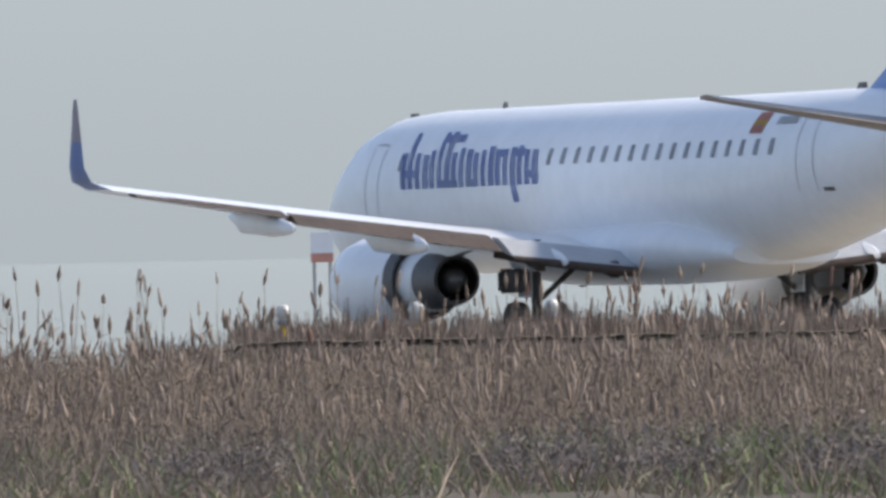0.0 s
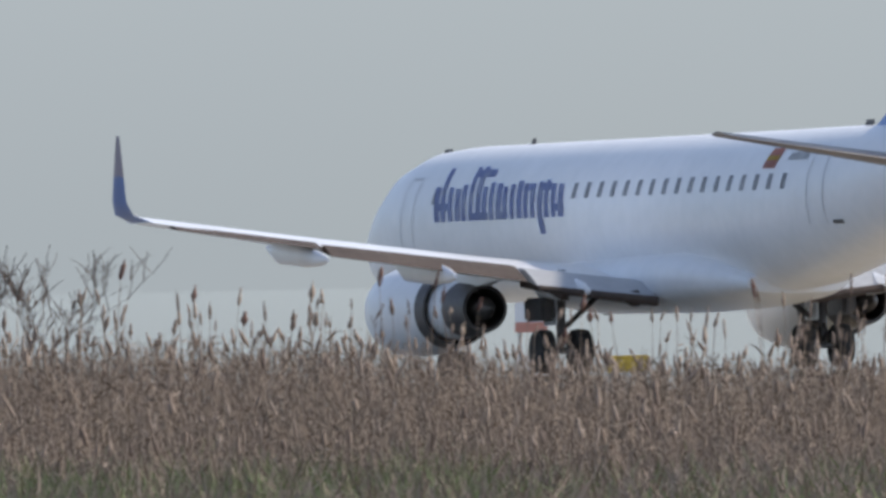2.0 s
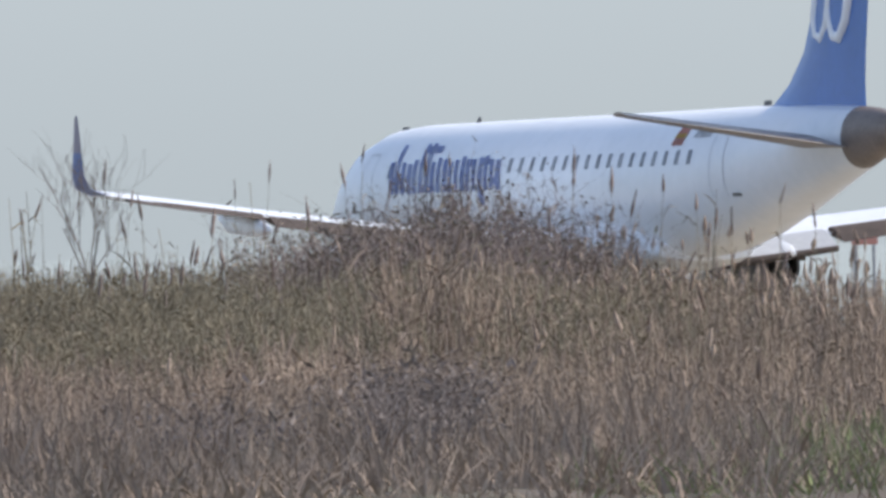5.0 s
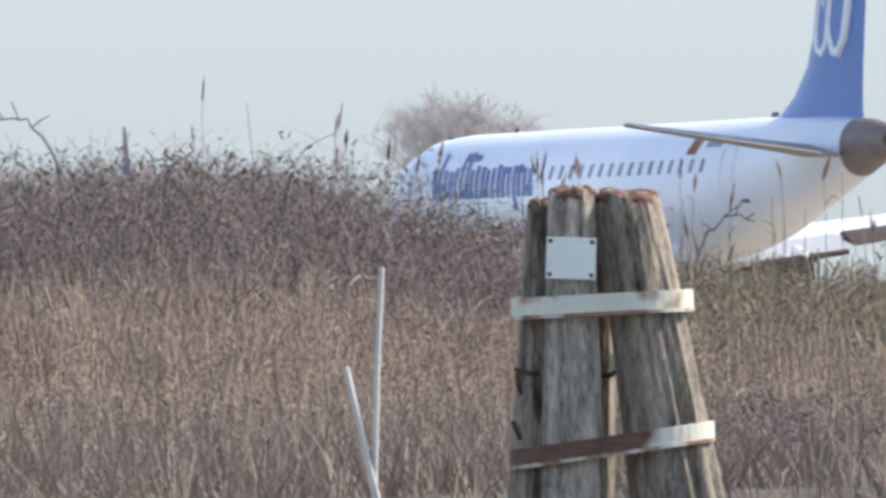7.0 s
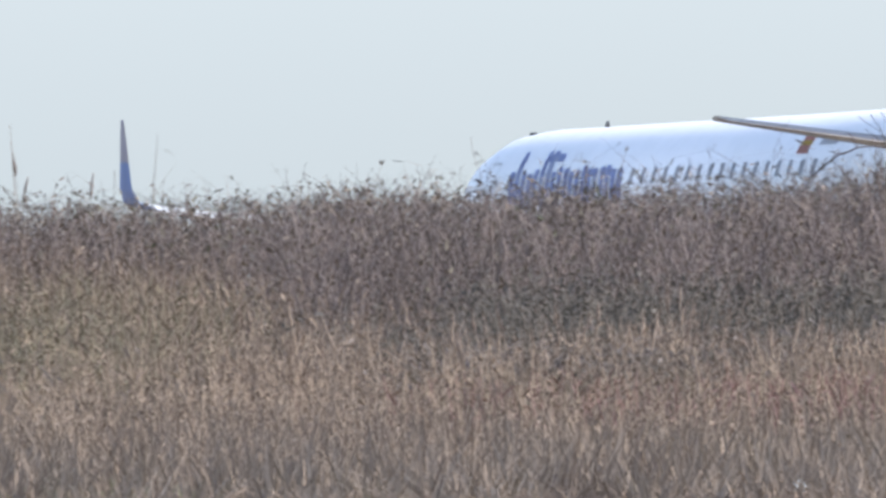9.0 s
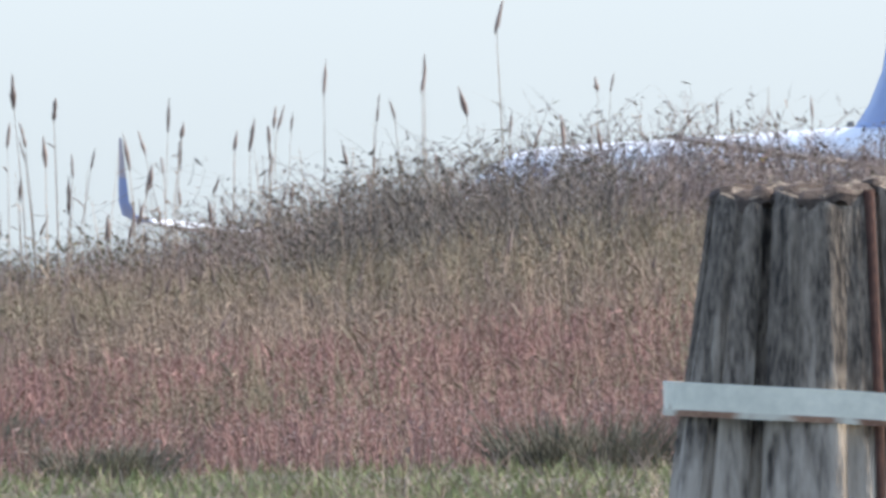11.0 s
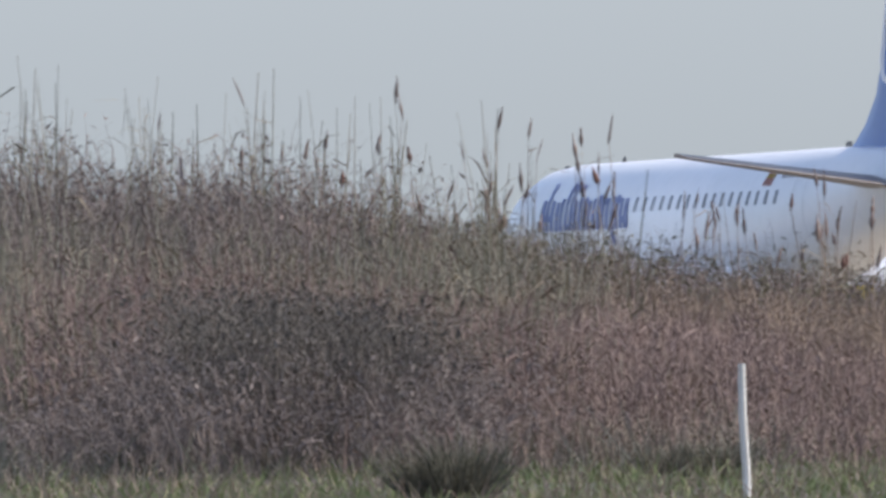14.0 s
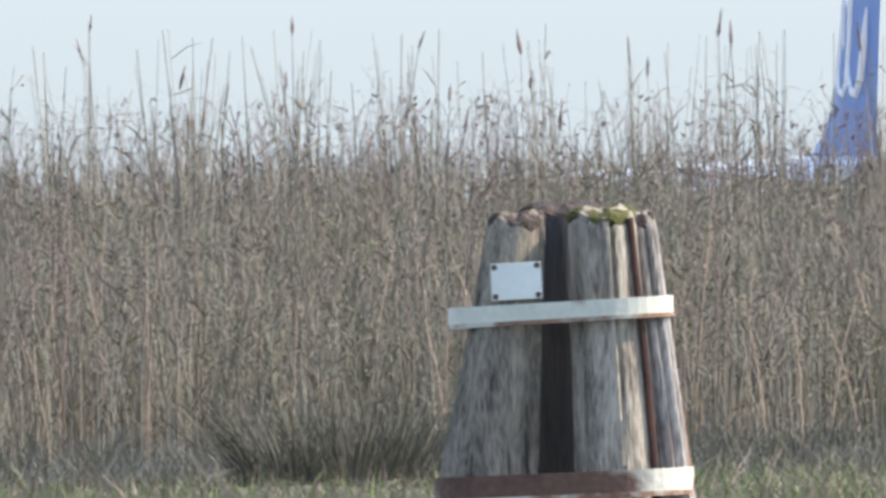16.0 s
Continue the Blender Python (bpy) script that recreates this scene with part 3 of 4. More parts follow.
    part("registration_bars", decal([(29.0, 4.36), (27.9, 4.36), (27.9, 4.52), (29.0, 4.52)], 0.012), SEAM, body, "small grey lettering bar", smooth=False)
    # fin with its fillet
    rings = []
    for z, l0, l1, h in ((4.7, 29.4, 36.6, 0.30), (5.05, 30.2, 36.5, 0.26), (5.5, 31.3, 36.5, 0.22), (6.2, 32.35, 36.6, 0.19), (7.9, 33.55, 36.95, 0.15), (10.4, 35.3, 37.6, 0.10), (10.55, 35.7, 37.62, 0.05)):
        rings.append([(h * v, NOSE_Y - (l0 + u * (l1 - l0)), z) for u, v in ((0, 0), (0.06, 0.5), (0.25, 0.95), (0.5, 0.85), (1, 0.08), (1, -0.08), (0.5, -0.85), (0.25, -0.95), (0.06, -0.5))])
    fin = part("fin", loft(rings), BLUE, air, "blue tail fin")
    # curled white ornament on both sides of the fin, as plain strokes
    for sg in (-1, 1):
        for path in ([(33.75, 8.3), (33.45, 7.0), (33.6, 6.6), (33.95, 6.5), (34.3, 6.8), (34.6, 7.6), (34.9, 8.9), (35.2, 9.6), (35.6, 9.3)], [(34.5, 8.2), (34.5, 7.0), (34.75, 6.55), (35.15, 6.5), (35.6, 6.9), (35.95, 7.7), (36.2, 8.6)], [(34.0, 9.0), (33.95, 8.0), (34.1, 7.5)]):
            pts = [(sg * 0.06, NOSE_Y - l, z) for l, z in path]
            part("ornament", tube(pts, [0.08] + [0.155] * (len(pts) - 2) + [0.06], 10), WHITE, fin, "white curled stroke")
    for l, z, h, w in ((3.75, 4.78, 0.18, 0.5), (9.2, 4.98, 0.13, 0.22), (29.5, 5.02, 0.14, 0.5)):
        part("antenna", loft([[(-0.03, NOSE_Y - l, z), (0.03, NOSE_Y - l, z), (0.02, NOSE_Y - l - w, z), (-0.02, NOSE_Y - l - w, z)], [(-0.015, NOSE_Y - l - 0.1, z + h), (0.015, NOSE_Y - l - 0.1, z + h), (0.01, NOSE_Y - l - w, z + h), (-0.01, NOSE_Y - l - w, z + h)]]), DARK_METAL, body, smooth=False)
    part("antenna", box(-0.02, NOSE_Y - 13.75, 1.25, 0.02, NOSE_Y - 13.4, 1.62, 0.005), DARK_METAL, body)
    build_gear(air, "main_gear", -2.97, 0.0, 0.42, 0.47, 0.36, 2.2)
    build_gear(air, "main_gear", 2.97, 0.0, 0.42, 0.47, 0.36, 2.2)
    build_gear(air, "nose_gear", 0.0, 14.6, 0.22, 0.31, 0.2, 1.8)
    return air


airliner = build_airliner()


# ---- mooring piles in the channel ----
def build_piles(name, left, dist, poles, straps, plate, label, wood, rods=(), rot=None, pins=()):
    """A cluster of driven oak poles; poles: x and y at the top, top height, top radius, x at the lower mark, mark height, radius there."""
    top = thing(name, label, "mooring pile", Matrix.Translation(spot(left, dist)) @ pose(0, 0, 0, 0, 0, math.degrees(left / 1000)))
    rng = random.Random(int(left * 10))
    for k, (xt, y, zt, rt, xb, zb, rb, mat) in enumerate(poles):
        def axis(z):
            u = (zt - z) / (zt - zb)
            return xt + (xb - xt) * u, rt + (rb - rt) * min(u, 1.6)
        rings, n = [], 64
        ph = rng.uniform(0, 9)
        cuts = [(rng.randrange(n), rng.uniform(0.07, 0.20), rng.uniform(0.6, 2.8), rng.uniform(0.3, 1.2)) for _ in range(24)]
        zt -= 0.055
        levels = [zt + 0.02, zt, zt - 0.05, zt - 0.12] + [zt - 0.25 - 0.16 * i for i in range(int((zt + 1.6) / 0.16))]
        for i, z in enumerate(levels):
            x, r = axis(z)
            r *= (0.55, 0.92, 1.0, 1.0)[i] if i < 4 else 1.0
            ring = []
            for j in range(n):
                a = 2 * math.pi * j / n
                w = 1 + 0.045 * math.sin(3 * a + ph) + 0.025 * math.sin(7 * a + ph * 2 + z * 0.7) + 0.02 * math.sin(11 * a + z * 2.1)
                # long drying cracks
                for c, deep, zmid, span in cuts:
                    if (j - c - round((z - zmid) * 0.9)) % n == 0:
                        w -= deep * max(0, 1 - abs(z - zmid) / span)
                w += 0.012 * math.sin(17 * a + z * 5.3) * math.sin(z * 3.1 + ph)
                rise = 0.012 * math.sin(2 * a + ph) + 0.005 * math.sin(5 * a + ph) if i < 3 else 0
                ring.append((x + r * w * math.cos(a), y + r * w * math.sin(a), z + rise))
            rings.append(ring)
        pole_ob = part("pole", loft(rings), wood[mat], top, "split and weathered oak pole")
        x, r = axis(zt)
        cap = []
        for rr, dz in ((0.96, -0.03), (0.965, -0.006), (0.86, 0.010), (0.5, 0.020), (0.08, 0.014)):
            cap.append([(x + r * rr * math.cos(a) * (1 + 0.06 * math.sin(4 * a + ph)), y + r * rr * math.sin(a), zt + dz + 0.012 * math.sin(2 * a + ph) * min(rr, 1) + 0.005 * math.sin(5 * a + ph) + 0.004 * math.sin(9 * a) + (0.007 * math.sin(9 * a + ph) + 0.006 * math.sin(14 * a) if dz < -0.02 else 0)) for a in np.linspace(0, 2 * math.pi, n, endpoint=False)])
        part("rotten_top", loft(cap), MOSS if mat == 3 else (rot or ROT), pole_ob, "mossy rotten end grain" if mat == 3 else "crumbling brown end grain")
    for xc, hw, depth, z, tilt, bend, tall, mat in straps:
        rings = []
        for s in np.linspace(0, 2 * math.pi, 49)[:-1]:
            c, q = math.cos(s), math.sin(s)
            ex, ey = math.copysign(abs(c) ** 0.75, c), math.copysign(abs(q) ** 0.75, q)
            zz = z + tilt * ex - bend * max(0, ex) ** 2
            rings.append([(xc + (hw + o) * ex, (depth + o) * ey + 0.06, zz + h) for o, h in ((0, -tall / 2), (0.014, -tall / 2), (0.014, tall / 2), (0, tall / 2))])
        band = part("strap", loft(rings + rings[:1], caps=False), mat, top, "steel strap nailed round the poles", smooth=False)
        hem = [[(p[0] + (0.003 if p[0] > xc else -0.003), p[1] - 0.003, ring[0][2] + h) for p, h in ((ring[0], -0.006), (ring[1], -0.006), (ring[1], tall * 0.13), (ring[0], tall * 0.13))] for ring in rings]
        part("rusty_hem", loft(hem + hem[:1], caps=False), RUST_HEM, band, "rust along the lower edge", smooth=False)
    for x0, y0, x1, y1 in rods:
        part("iron_rod", tube([(x0, y0, 2.77), (x0 * 0.5 + x1 * 0.5 + 0.004, y0 * 0.5 + y1 * 0.5, 2.3), (x1, y1, 1.8), (x1 * 2 - x0, y1 * 2 - y0, 0.8)], 0.015, 8), IRON, top, "rusty iron rod between two poles")
    for x0, y0, z0, x1, z1 in pins:
        part("iron_pin", tube([(x0, y0, z0), (x0 * 0.4 + x1 * 0.6, y0 - 0.02, z0 * 0.5 + z1 * 0.5 - 0.01), (x1, y0, z1)], 0.011, 8), IRON, top, "bent iron pin driven into the wood")
    x, y, z, w, h, turn = plate
    bm = box(-w / 2, -0.004, -h / 2, w / 2, 0.004, h / 2, 0.002)
    bmesh.ops.subdivide_edges(bm, edges=[e for e in bm.edges if abs(e.verts[0].co.x - e.verts[1].co.x) > 0.05], cuts=6)
    for v in bm.verts:
        v.co.y += 0.9 * v.co.x ** 2
    seat = Matrix.Translation((x, y, z)) @ pose(0, 0, 0, 0, turn[0], turn[1])
    pl = part("plate", moved(bm, seat), PLATE, top, "blank white enamel plate")
    for sx in (-1, 1):
        for sz in (-1, 1):
            part("nail", moved(lathe([(-0.004, 0.008), (-0.002, 0.011), (0.02, 0.006)], 8), seat @ Matrix.Translation((sx * w * 0.42, 0.9 * (w * 0.42) ** 2 - 0.004, sz * h * 0.4))), RUST, pl)
    return top


build_piles("mooring_piles", 53.96, 250, [
    (-0.145, -0.10, 2.825, 0.100, -0.165, 1.425, 0.145, 0), (0.10, -0.02, 2.80, 0.145, 0.295, 1.425, 0.205, 1), (-0.28, 0.02, 2.77, 0.060, -0.335, 1.425, 0.115, 1), (-0.02, 0.22, 2.81, 0.08, -0.035, 1.425, 0.055, 0)],
    [(-0.015, 0.39, 0.30, 2.27, 0.012, 0, 0.092, ZINC), (0.015, 0.44, 0.34, 1.645, 0.055, 0, 0.085, RUST)],
    (-0.15, -0.245, 2.475, 0.22, 0.185, (3, 0)), "cluster of weathered oak mooring poles with two steel straps", (WOOD_PALE, WOOD, WOOD_DARK, WOOD_PALE, WOOD_GAP_SHADE, WOOD_SEAM), rot=ROT_RED,
            pins=((-0.04, -0.02, 1.955, 0.045, 1.97), (-0.41, -0.10, 1.99, -0.30, 1.97), (-0.42, -0.08, 1.76, -0.39, 1.68), (-0.40, -0.10, 1.97, -0.385, 1.88)))
build_piles("mooring_piles", 95.01, 160, [
    (-0.23, -0.02, 2.82, 0.125, -0.32, 1.874, 0.175, 2), (-0.03, -0.10, 2.82, 0.155, -0.05, 1.874, 0.20, 2), (0.145, -0.06, 2.83, 0.115, 0.19, 1.874, 0.145, 2), (0.255, 0.12, 2.83, 0.10, 0.385, 1.874, 0.125, 2)],
    [(0.015, 0.50, 0.34, 2.16, -0.035, 0.07, 0.09, ZINC)],
    (0.365, -0.10, 2.385, 0.20, 0.19, (0, 26)), "dark tarred cluster of mooring poles with a galvanised strap", (WOOD_PALE, WOOD, WOOD_DARK, WOOD_PALE, WOOD_GAP_SHADE, WOOD_SEAM), ((0.095, -0.20, 0.112, -0.228), (0.335, 0.02, 0.50, 0.0)))
# the rear pole's colour holds the shade between the front two
build_piles("mooring_piles", 148.63, 200, [
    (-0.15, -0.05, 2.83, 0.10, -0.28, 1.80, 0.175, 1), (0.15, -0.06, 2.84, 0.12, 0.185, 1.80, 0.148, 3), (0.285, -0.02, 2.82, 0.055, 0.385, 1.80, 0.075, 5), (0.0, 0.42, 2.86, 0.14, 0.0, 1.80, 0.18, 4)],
    [(0.0, 0.385, 0.27, 2.445, 0.015, 0, 0.068, ZINC), (0.0, 0.445, 0.37, 1.83, 0.01, 0, 0.09, RUST)],
    (-0.155, -0.21, 2.555, 0.18, 0.13, (-2, 0)), "grey split mooring poles with moss on top and two straps", (WOOD_PALE, WOOD, WOOD_DARK, WOOD_PALE, WOOD_GAP_SHADE, WOOD_SEAM), ((0.25, -0.125, 0.325, -0.118),))


# ---- stakes, float, airfield furniture ----
def stake(left, dist, z_top, lean, radius, label="thin white plastic stake in the marsh edge"):
    foot = float(ground_z(left, dist)) - 0.3
    a, b = spot(left, dist, z_top), spot(left, dist, foot)
    b += Vector((lean * (z_top - foot), 0, 0))
    mids = [b.lerp(a, k / 4) + Vector((0.012 * math.sin(k * 1.3), 0, 0)) for k in range(5)]
    tagged(part("marker_stake", tube(mids, [radius * 1.1, radius, radius, radius, radius * 0.9], 10), PVC), label, "stake", "stakes along the marsh edge")


stake(57.86, 251, 2.454, -0.073, 0.012, "tall thin white stake, slightly leaning")
stake(58.54, 251, 2.015, 0.20, 0.014, "short white stake leaning against its neighbour")
stake(88.27, 264, 1.63, -0.02, 0.018)
stake(118.08, 264, 2.046, -0.05, 0.013)
stake(126.53, 264, 2.10, -0.01, 0.019)
tagged(part("fishing_float", moved(lathe([(-0.1, 0.01), (-0.09, 0.045), (-0.05, 0.088), (0, 0.1), (0.05, 0.088), (0.09, 0.045), (0.1, 0.01)], 20, "z"), Matrix.Translation(spot(65.47, 251, 1.50))), BUOY), "round pale float washed up in the reeds", "float")


VERGE_Z = 0.86


def verge_bank():
    """A low grassy bank before the runway, with a sharp eroded lip."""
    rng = random.Random(3)
    rings = []
    for left in np.arange(-17, 5.8, 0.12):
        end = min(1.0, max(0.0, (5.7 - left) / 2.2))
        lip = VERGE_Z * (0.4 + 0.6 * end) + 0.012 * math.sin(left * 3.1) + rng.gauss(0, 0.008)
        rings.append([spot(left, d, z) for d, z in ((862, 0.0), (874, lip - 0.32), (875.2, lip - 0.06), (875.0, lip - 0.012), (875.6, lip), (884, lip - 0.02), (904, 0.0))])
    tagged(part("verge_bank", loft(rings), EARTH), "low dark bank of earth along the runway edge", "bank", kind="structure")


verge_bank()


def runway_light(left, dist):
    lamp = thing("runway_light", "frosted runway edge lamp on a yellow stem", "lamp", Matrix.Translation(spot(left, dist, VERGE_Z - 0.03)), "runway edge lamps")
    part("stem", tube([(0, 0, 0), (0, 0, 0.30)], 0.045, 10), GOLD, lamp, "yellow stem")
    part("collar", lathe([(0.27, 0.09), (0.33, 0.11), (0.37, 0.10)], 14, "z"), METAL, lamp)
    part("globe", lathe([(0.36, 0.07), (0.40, 0.105), (0.48, 0.125), (0.56, 0.10), (0.60, 0.04)], 16, "z"), LAMP_GLASS, lamp, "frosted glass globe")


for left, dist in ((0.5, 879), (-1.9, 879), (2.86, 879)):
    runway_light(left, dist)


def striped_board(left, dist, z, w, h):
    board = thing("marker_board", "white and red marker board on two posts", "sign", Matrix.Translation(spot(left, dist, 0)) @ pose(0, 0, 0, 0, 0, math.degrees(left / 1000)), "marker boards")
    for s in (-1, 1):
        part("post", tube([(s * w * 0.35, 0.04, float(ground_z(left, dist))), (s * w * 0.35, 0.04, z)], 0.05, 8), METAL, board)
    for k in range(2):
        part("panel", box(-w / 2, -0.03, z - h / 2 + k * h * 0.3, w / 2, 0.0, z - h / 2 + (0.3 if k == 0 else 1) * h, 0.01), WHITE if k else RED, board, "white panel" if k else "red panel")


striped_board(14.3, 1500, 1.0, 0.85, 0.9)
striped_board(31.7, 1500, 2.2, 0.7, 0.8)
striped_board(2.14, 1500, 2.1, 0.6, 0.8)


def guidance_sign(left, dist, w, z):
    sign = thing("guidance_sign", "low yellow airfield guidance sign", "sign", Matrix.Translation(spot(left, dist, 0)) @ pose(0, 0, 0, 0, 0, math.degrees(left / 1000)), "airfield guidance signs")
    part("face", box(-w / 2, -0.08, z - 0.13, w / 2, 0.08, z + 0.13, 0.02), GOLD, sign, "yellow face")
    for s in (-1, 1):
        part("leg", tube([(s * w * 0.4, 0, float(ground_z(left, dist))), (s * w * 0.4, 0, z)], 0.03, 8), METAL, sign)


for left, w, z in ((121.4, 0.95, 1.98), (124.5, 0.55, 1.98), (118.9, 0.5, 1.98), (12.6, 0.7, 0.84)):
    guidance_sign(left, 900, w, z)


# ---- reeds, grass and brambles ----
class Heap:
    """Collects four-sided faces of many small stems and leaves into one mesh."""

    def __init__(self, seed):
        self.v, self.f, self.m, self.n = [], [], [], 0
        self.rng = np.random.default_rng(seed)

    def add(self, verts, faces, mat):
        self.v.append(verts.reshape(-1, 3))
        self.f.append(faces + self.n)
        self.m.append(np.full(len(faces), mat, np.int32))
        self.n += len(verts.reshape(-1, 3))

    def stalks(self, path, radius, mat, sides=3):
        """path: (count, rings, 3); radius: (count, rings)."""
        c, r, _ = path.shape
        ang = np.arange(sides) * 2 * math.pi / sides + self.rng.uniform(0, 6, (c, 1))
        off = np.stack([np.cos(ang), np.sin(ang), ang * 0], -1)
        v = path[:, :, None, :] + radius[:, :, None, None] * off[:, None, :, :]
        i, k, s = np.meshgrid(np.arange(c), np.arange(r - 1), np.arange(sides), indexing="ij")
        a = (i * r + k) * sides
        q = np.stack([a + s, a + (s + 1) % sides, a + sides + (s + 1) % sides, a + sides + s], -1).reshape(-1, 4)
        self.add(v, q, mat)

    def blades(self, path, width, mat):
        """Flat leaves along path: (count, rings, 3); width: (count, rings)."""
        c, r, _ = path.shape
        ang = self.rng.uniform(0, 6.28, c)
        off = np.stack([np.cos(ang), np.sin(ang) * 0.4, ang * 0 + 0.3], -1)[:, None, :] * width[..., None]
        v = np.stack([path - off, path + off], 2)
        i, k = np.meshgrid(np.arange(c), np.arange(r - 1), indexing="ij")
        a = (i * r + k) * 2
        self.add(v, np.stack([a, a + 1, a + 3, a + 2], -1).reshape(-1, 4), mat)

    def link(self, name, mats, label, category):
        co, q, mi = np.concatenate(self.v), np.concatenate(self.f).astype(np.int32), np.concatenate(self.m)
        me = bpy.data.meshes.new(name)
        me.vertices.add(len(co))
        me.vertices.foreach_set("co", co.astype(np.float32).ravel())
        me.loops.add(len(q) * 4)
        me.loops.foreach_set("vertex_index", q.ravel())
        me.polygons.add(len(q))
        me.polygons.foreach_set("loop_start", np.arange(len(q), dtype=np.int32) * 4)
        me.polygons.foreach_set("material_index", mi)
        for m in mats:
            me.materials.append(m)
        me.update(calc_edges=True)
        return tagged(new(name, me), label, category, kind="stuff")


def place_many(left, dist, z):
    a = left / 1000
    return np.stack([-dist * np.sin(a), dist * np.cos(a), z], -1)


def stand(heap, b0, b1, d0, d1, count, low, tips, tip_gain, plume, mats=(0, 1), leaf=2, stem=0.0042, back=1.0, extra=0.0, head=(0.10, 0.18, 0.008, 0.014), crowned=0.45, leaf_mat=None):
    """A stand of reeds between two bearings and distances. low: height share of the front row; tips: share that overtops the rest."""
    g = heap.rng
    left, dist = g.uniform(b0, b1, count) + g.normal(0, 0.9, count), d0 + (d1 - d0) * g.uniform(0, 1, count)
    share = (dist - d0) / (d1 - d0)
    foot = ground_z(left, dist) - 0.03
    clump = 0.5 + 0.5 * np.sin(left * 2.3 + dist * 0.9) * np.sin(left * 0.71 - dist * 0.3)
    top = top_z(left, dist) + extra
    h = (top - foot) * (low + (back - low) * share ** 0.8) * g.uniform(0.72, 1.04, count) * (0.9 + 0.14 * clump)
    groups = np.clip(np.sin(left * 3.1 + b0) + np.sin(left * 7.3 + 1.0), 0, 2) * 1.15 + 0.25
    tall = g.uniform(0, 1, count) < tips * (share > 0.35) * (groups if tips < 0.5 else 1)
    h = np.where(tall, (top - foot) * back + g.uniform(0.15, 1.0, count) ** 1.6 * tip_gain, h)
    h = np.maximum(h, 0.25)
    base = place_many(left, dist, foot)
    lean = np.stack([(g.normal(0.0, 0.06, count) + 0.10 * np.sin(left * 4.7 + dist * 0.8) * np.sin(left * 1.9 - dist * 0.37)) * np.where(tall, 0.4, 1.0), g.normal(0, 0.06, count), np.zeros(count)], -1)
    u = np.linspace(0, 1, 4)
    path = base[:, None, :] + np.array([0, 0, 1.0])[None, None, :] * (h[:, None] * u)[..., None] + lean[:, None, :] * (h[:, None] * u ** 2)[..., None] * 1.6
    rad = stem * g.uniform(0.7, 1.4, count)[:, None] * np.array([1.15, 1.0, 0.8, 0.4])[None, :]
    heap.stalks(path, rad, mats[0])
    for k in range(leaf):
        at = g.uniform(0.25, 0.92, count)
        idx = at[:, None] * 3
        lo = np.clip(idx.astype(int), 0, 2)
        fr = (idx - lo)[..., None]
        p0 = np.take_along_axis(path, lo[..., None].repeat(3, -1), 1) * (1 - fr) + np.take_along_axis(path, (lo + 1)[..., None].repeat(3, -1), 1) * fr
        ln = g.uniform(0.12, 0.38, count) * np.minimum(1, h / 1.2)
        way = np.stack([g.choice([-1, 1], count) * g.uniform(0.2, 0.8, count), g.normal(0, 0.4, count), g.uniform(0.35, 1.0, count)], -1)
        s = np.array([0, 0.5, 1.0])
        lp = p0 + way[:, None, :] * (ln[:, None] * s)[..., None] - np.array([0, 0, 1.0]) * (ln[:, None] * s ** 2 * g.uniform(0.2, 1.1, count)[:, None])[..., None]
        heap.blades(lp, np.array([0.004, 0.0055, 0.001])[None, :] * g.uniform(0.7, 1.5, count)[:, None], mats[0] if leaf_mat is None else leaf_mat)
    # feathery or rusty heads
    has = (g.uniform(0, 1, count) < plume) | (tall & (g.uniform(0, 1, count) < crowned))
    n = int(has.sum())
    if n:
        tip, tdir = path[has, 3], (path[has, 3] - path[has, 2])
        tdir = tdir / np.linalg.norm(tdir, axis=1, keepdims=True) + np.stack([g.normal(0.05, 0.13, n), g.normal(0, 0.05, n), np.zeros(n)], -1)
        ln = g.uniform(head[0], head[1], n)
        s = np.linspace(-0.15, 1, 6)
        pp = tip[:, None, :] + tdir[:, None, :] * (ln[:, None] * s)[..., None]
        pr = np.array([0.25, 0.85, 1.0, 0.8, 0.5, 0.1])[None, :] * g.uniform(head[2], head[3], n)[:, None] * g.uniform(0.55, 1.3, (n, 6))
        heap.stalks(pp, pr, mats[1], 4)


def tussocks(heap, b0, b1, d0, d1, count, height, mat, width=0.004, splay=0.5, foot=None):
    g = heap.rng
    left, dist = g.uniform(b0, b1, count), g.uniform(d0, d1, count)
    base = place_many(left, dist, (ground_z(left, dist) if foot is None else np.full(count, foot)) - 0.02)
    clump = 0.45 + 0.75 * np.abs(np.sin(left * 1.9 + dist) * np.cos(left * 0.83 - dist * 0.7))
    h = height * g.uniform(0.5, 1.3, count) * clump
    way = np.stack([g.normal(0, splay * 0.7, count) + splay * np.sin(left * 5.3 + dist * 0.9) * np.sin(left * 2.1 - dist * 0.43), g.normal(0, splay * 0.8, count), np.ones(count)], -1)
    s = np.array([0, 0.5, 1.0])
    p = base[:, None, :] + way[:, None, :] * (h[:, None] * s)[..., None] - np.array([0, 0, 1.0]) * (h[:, None] * s ** 2 * g.uniform(0, 0.6, count)[:, None])[..., None]
    heap.blades(p, np.array([width, width * 0.8, width * 0.15])[None, :] * g.uniform(0.7, 1.4, count)[:, None], mat)


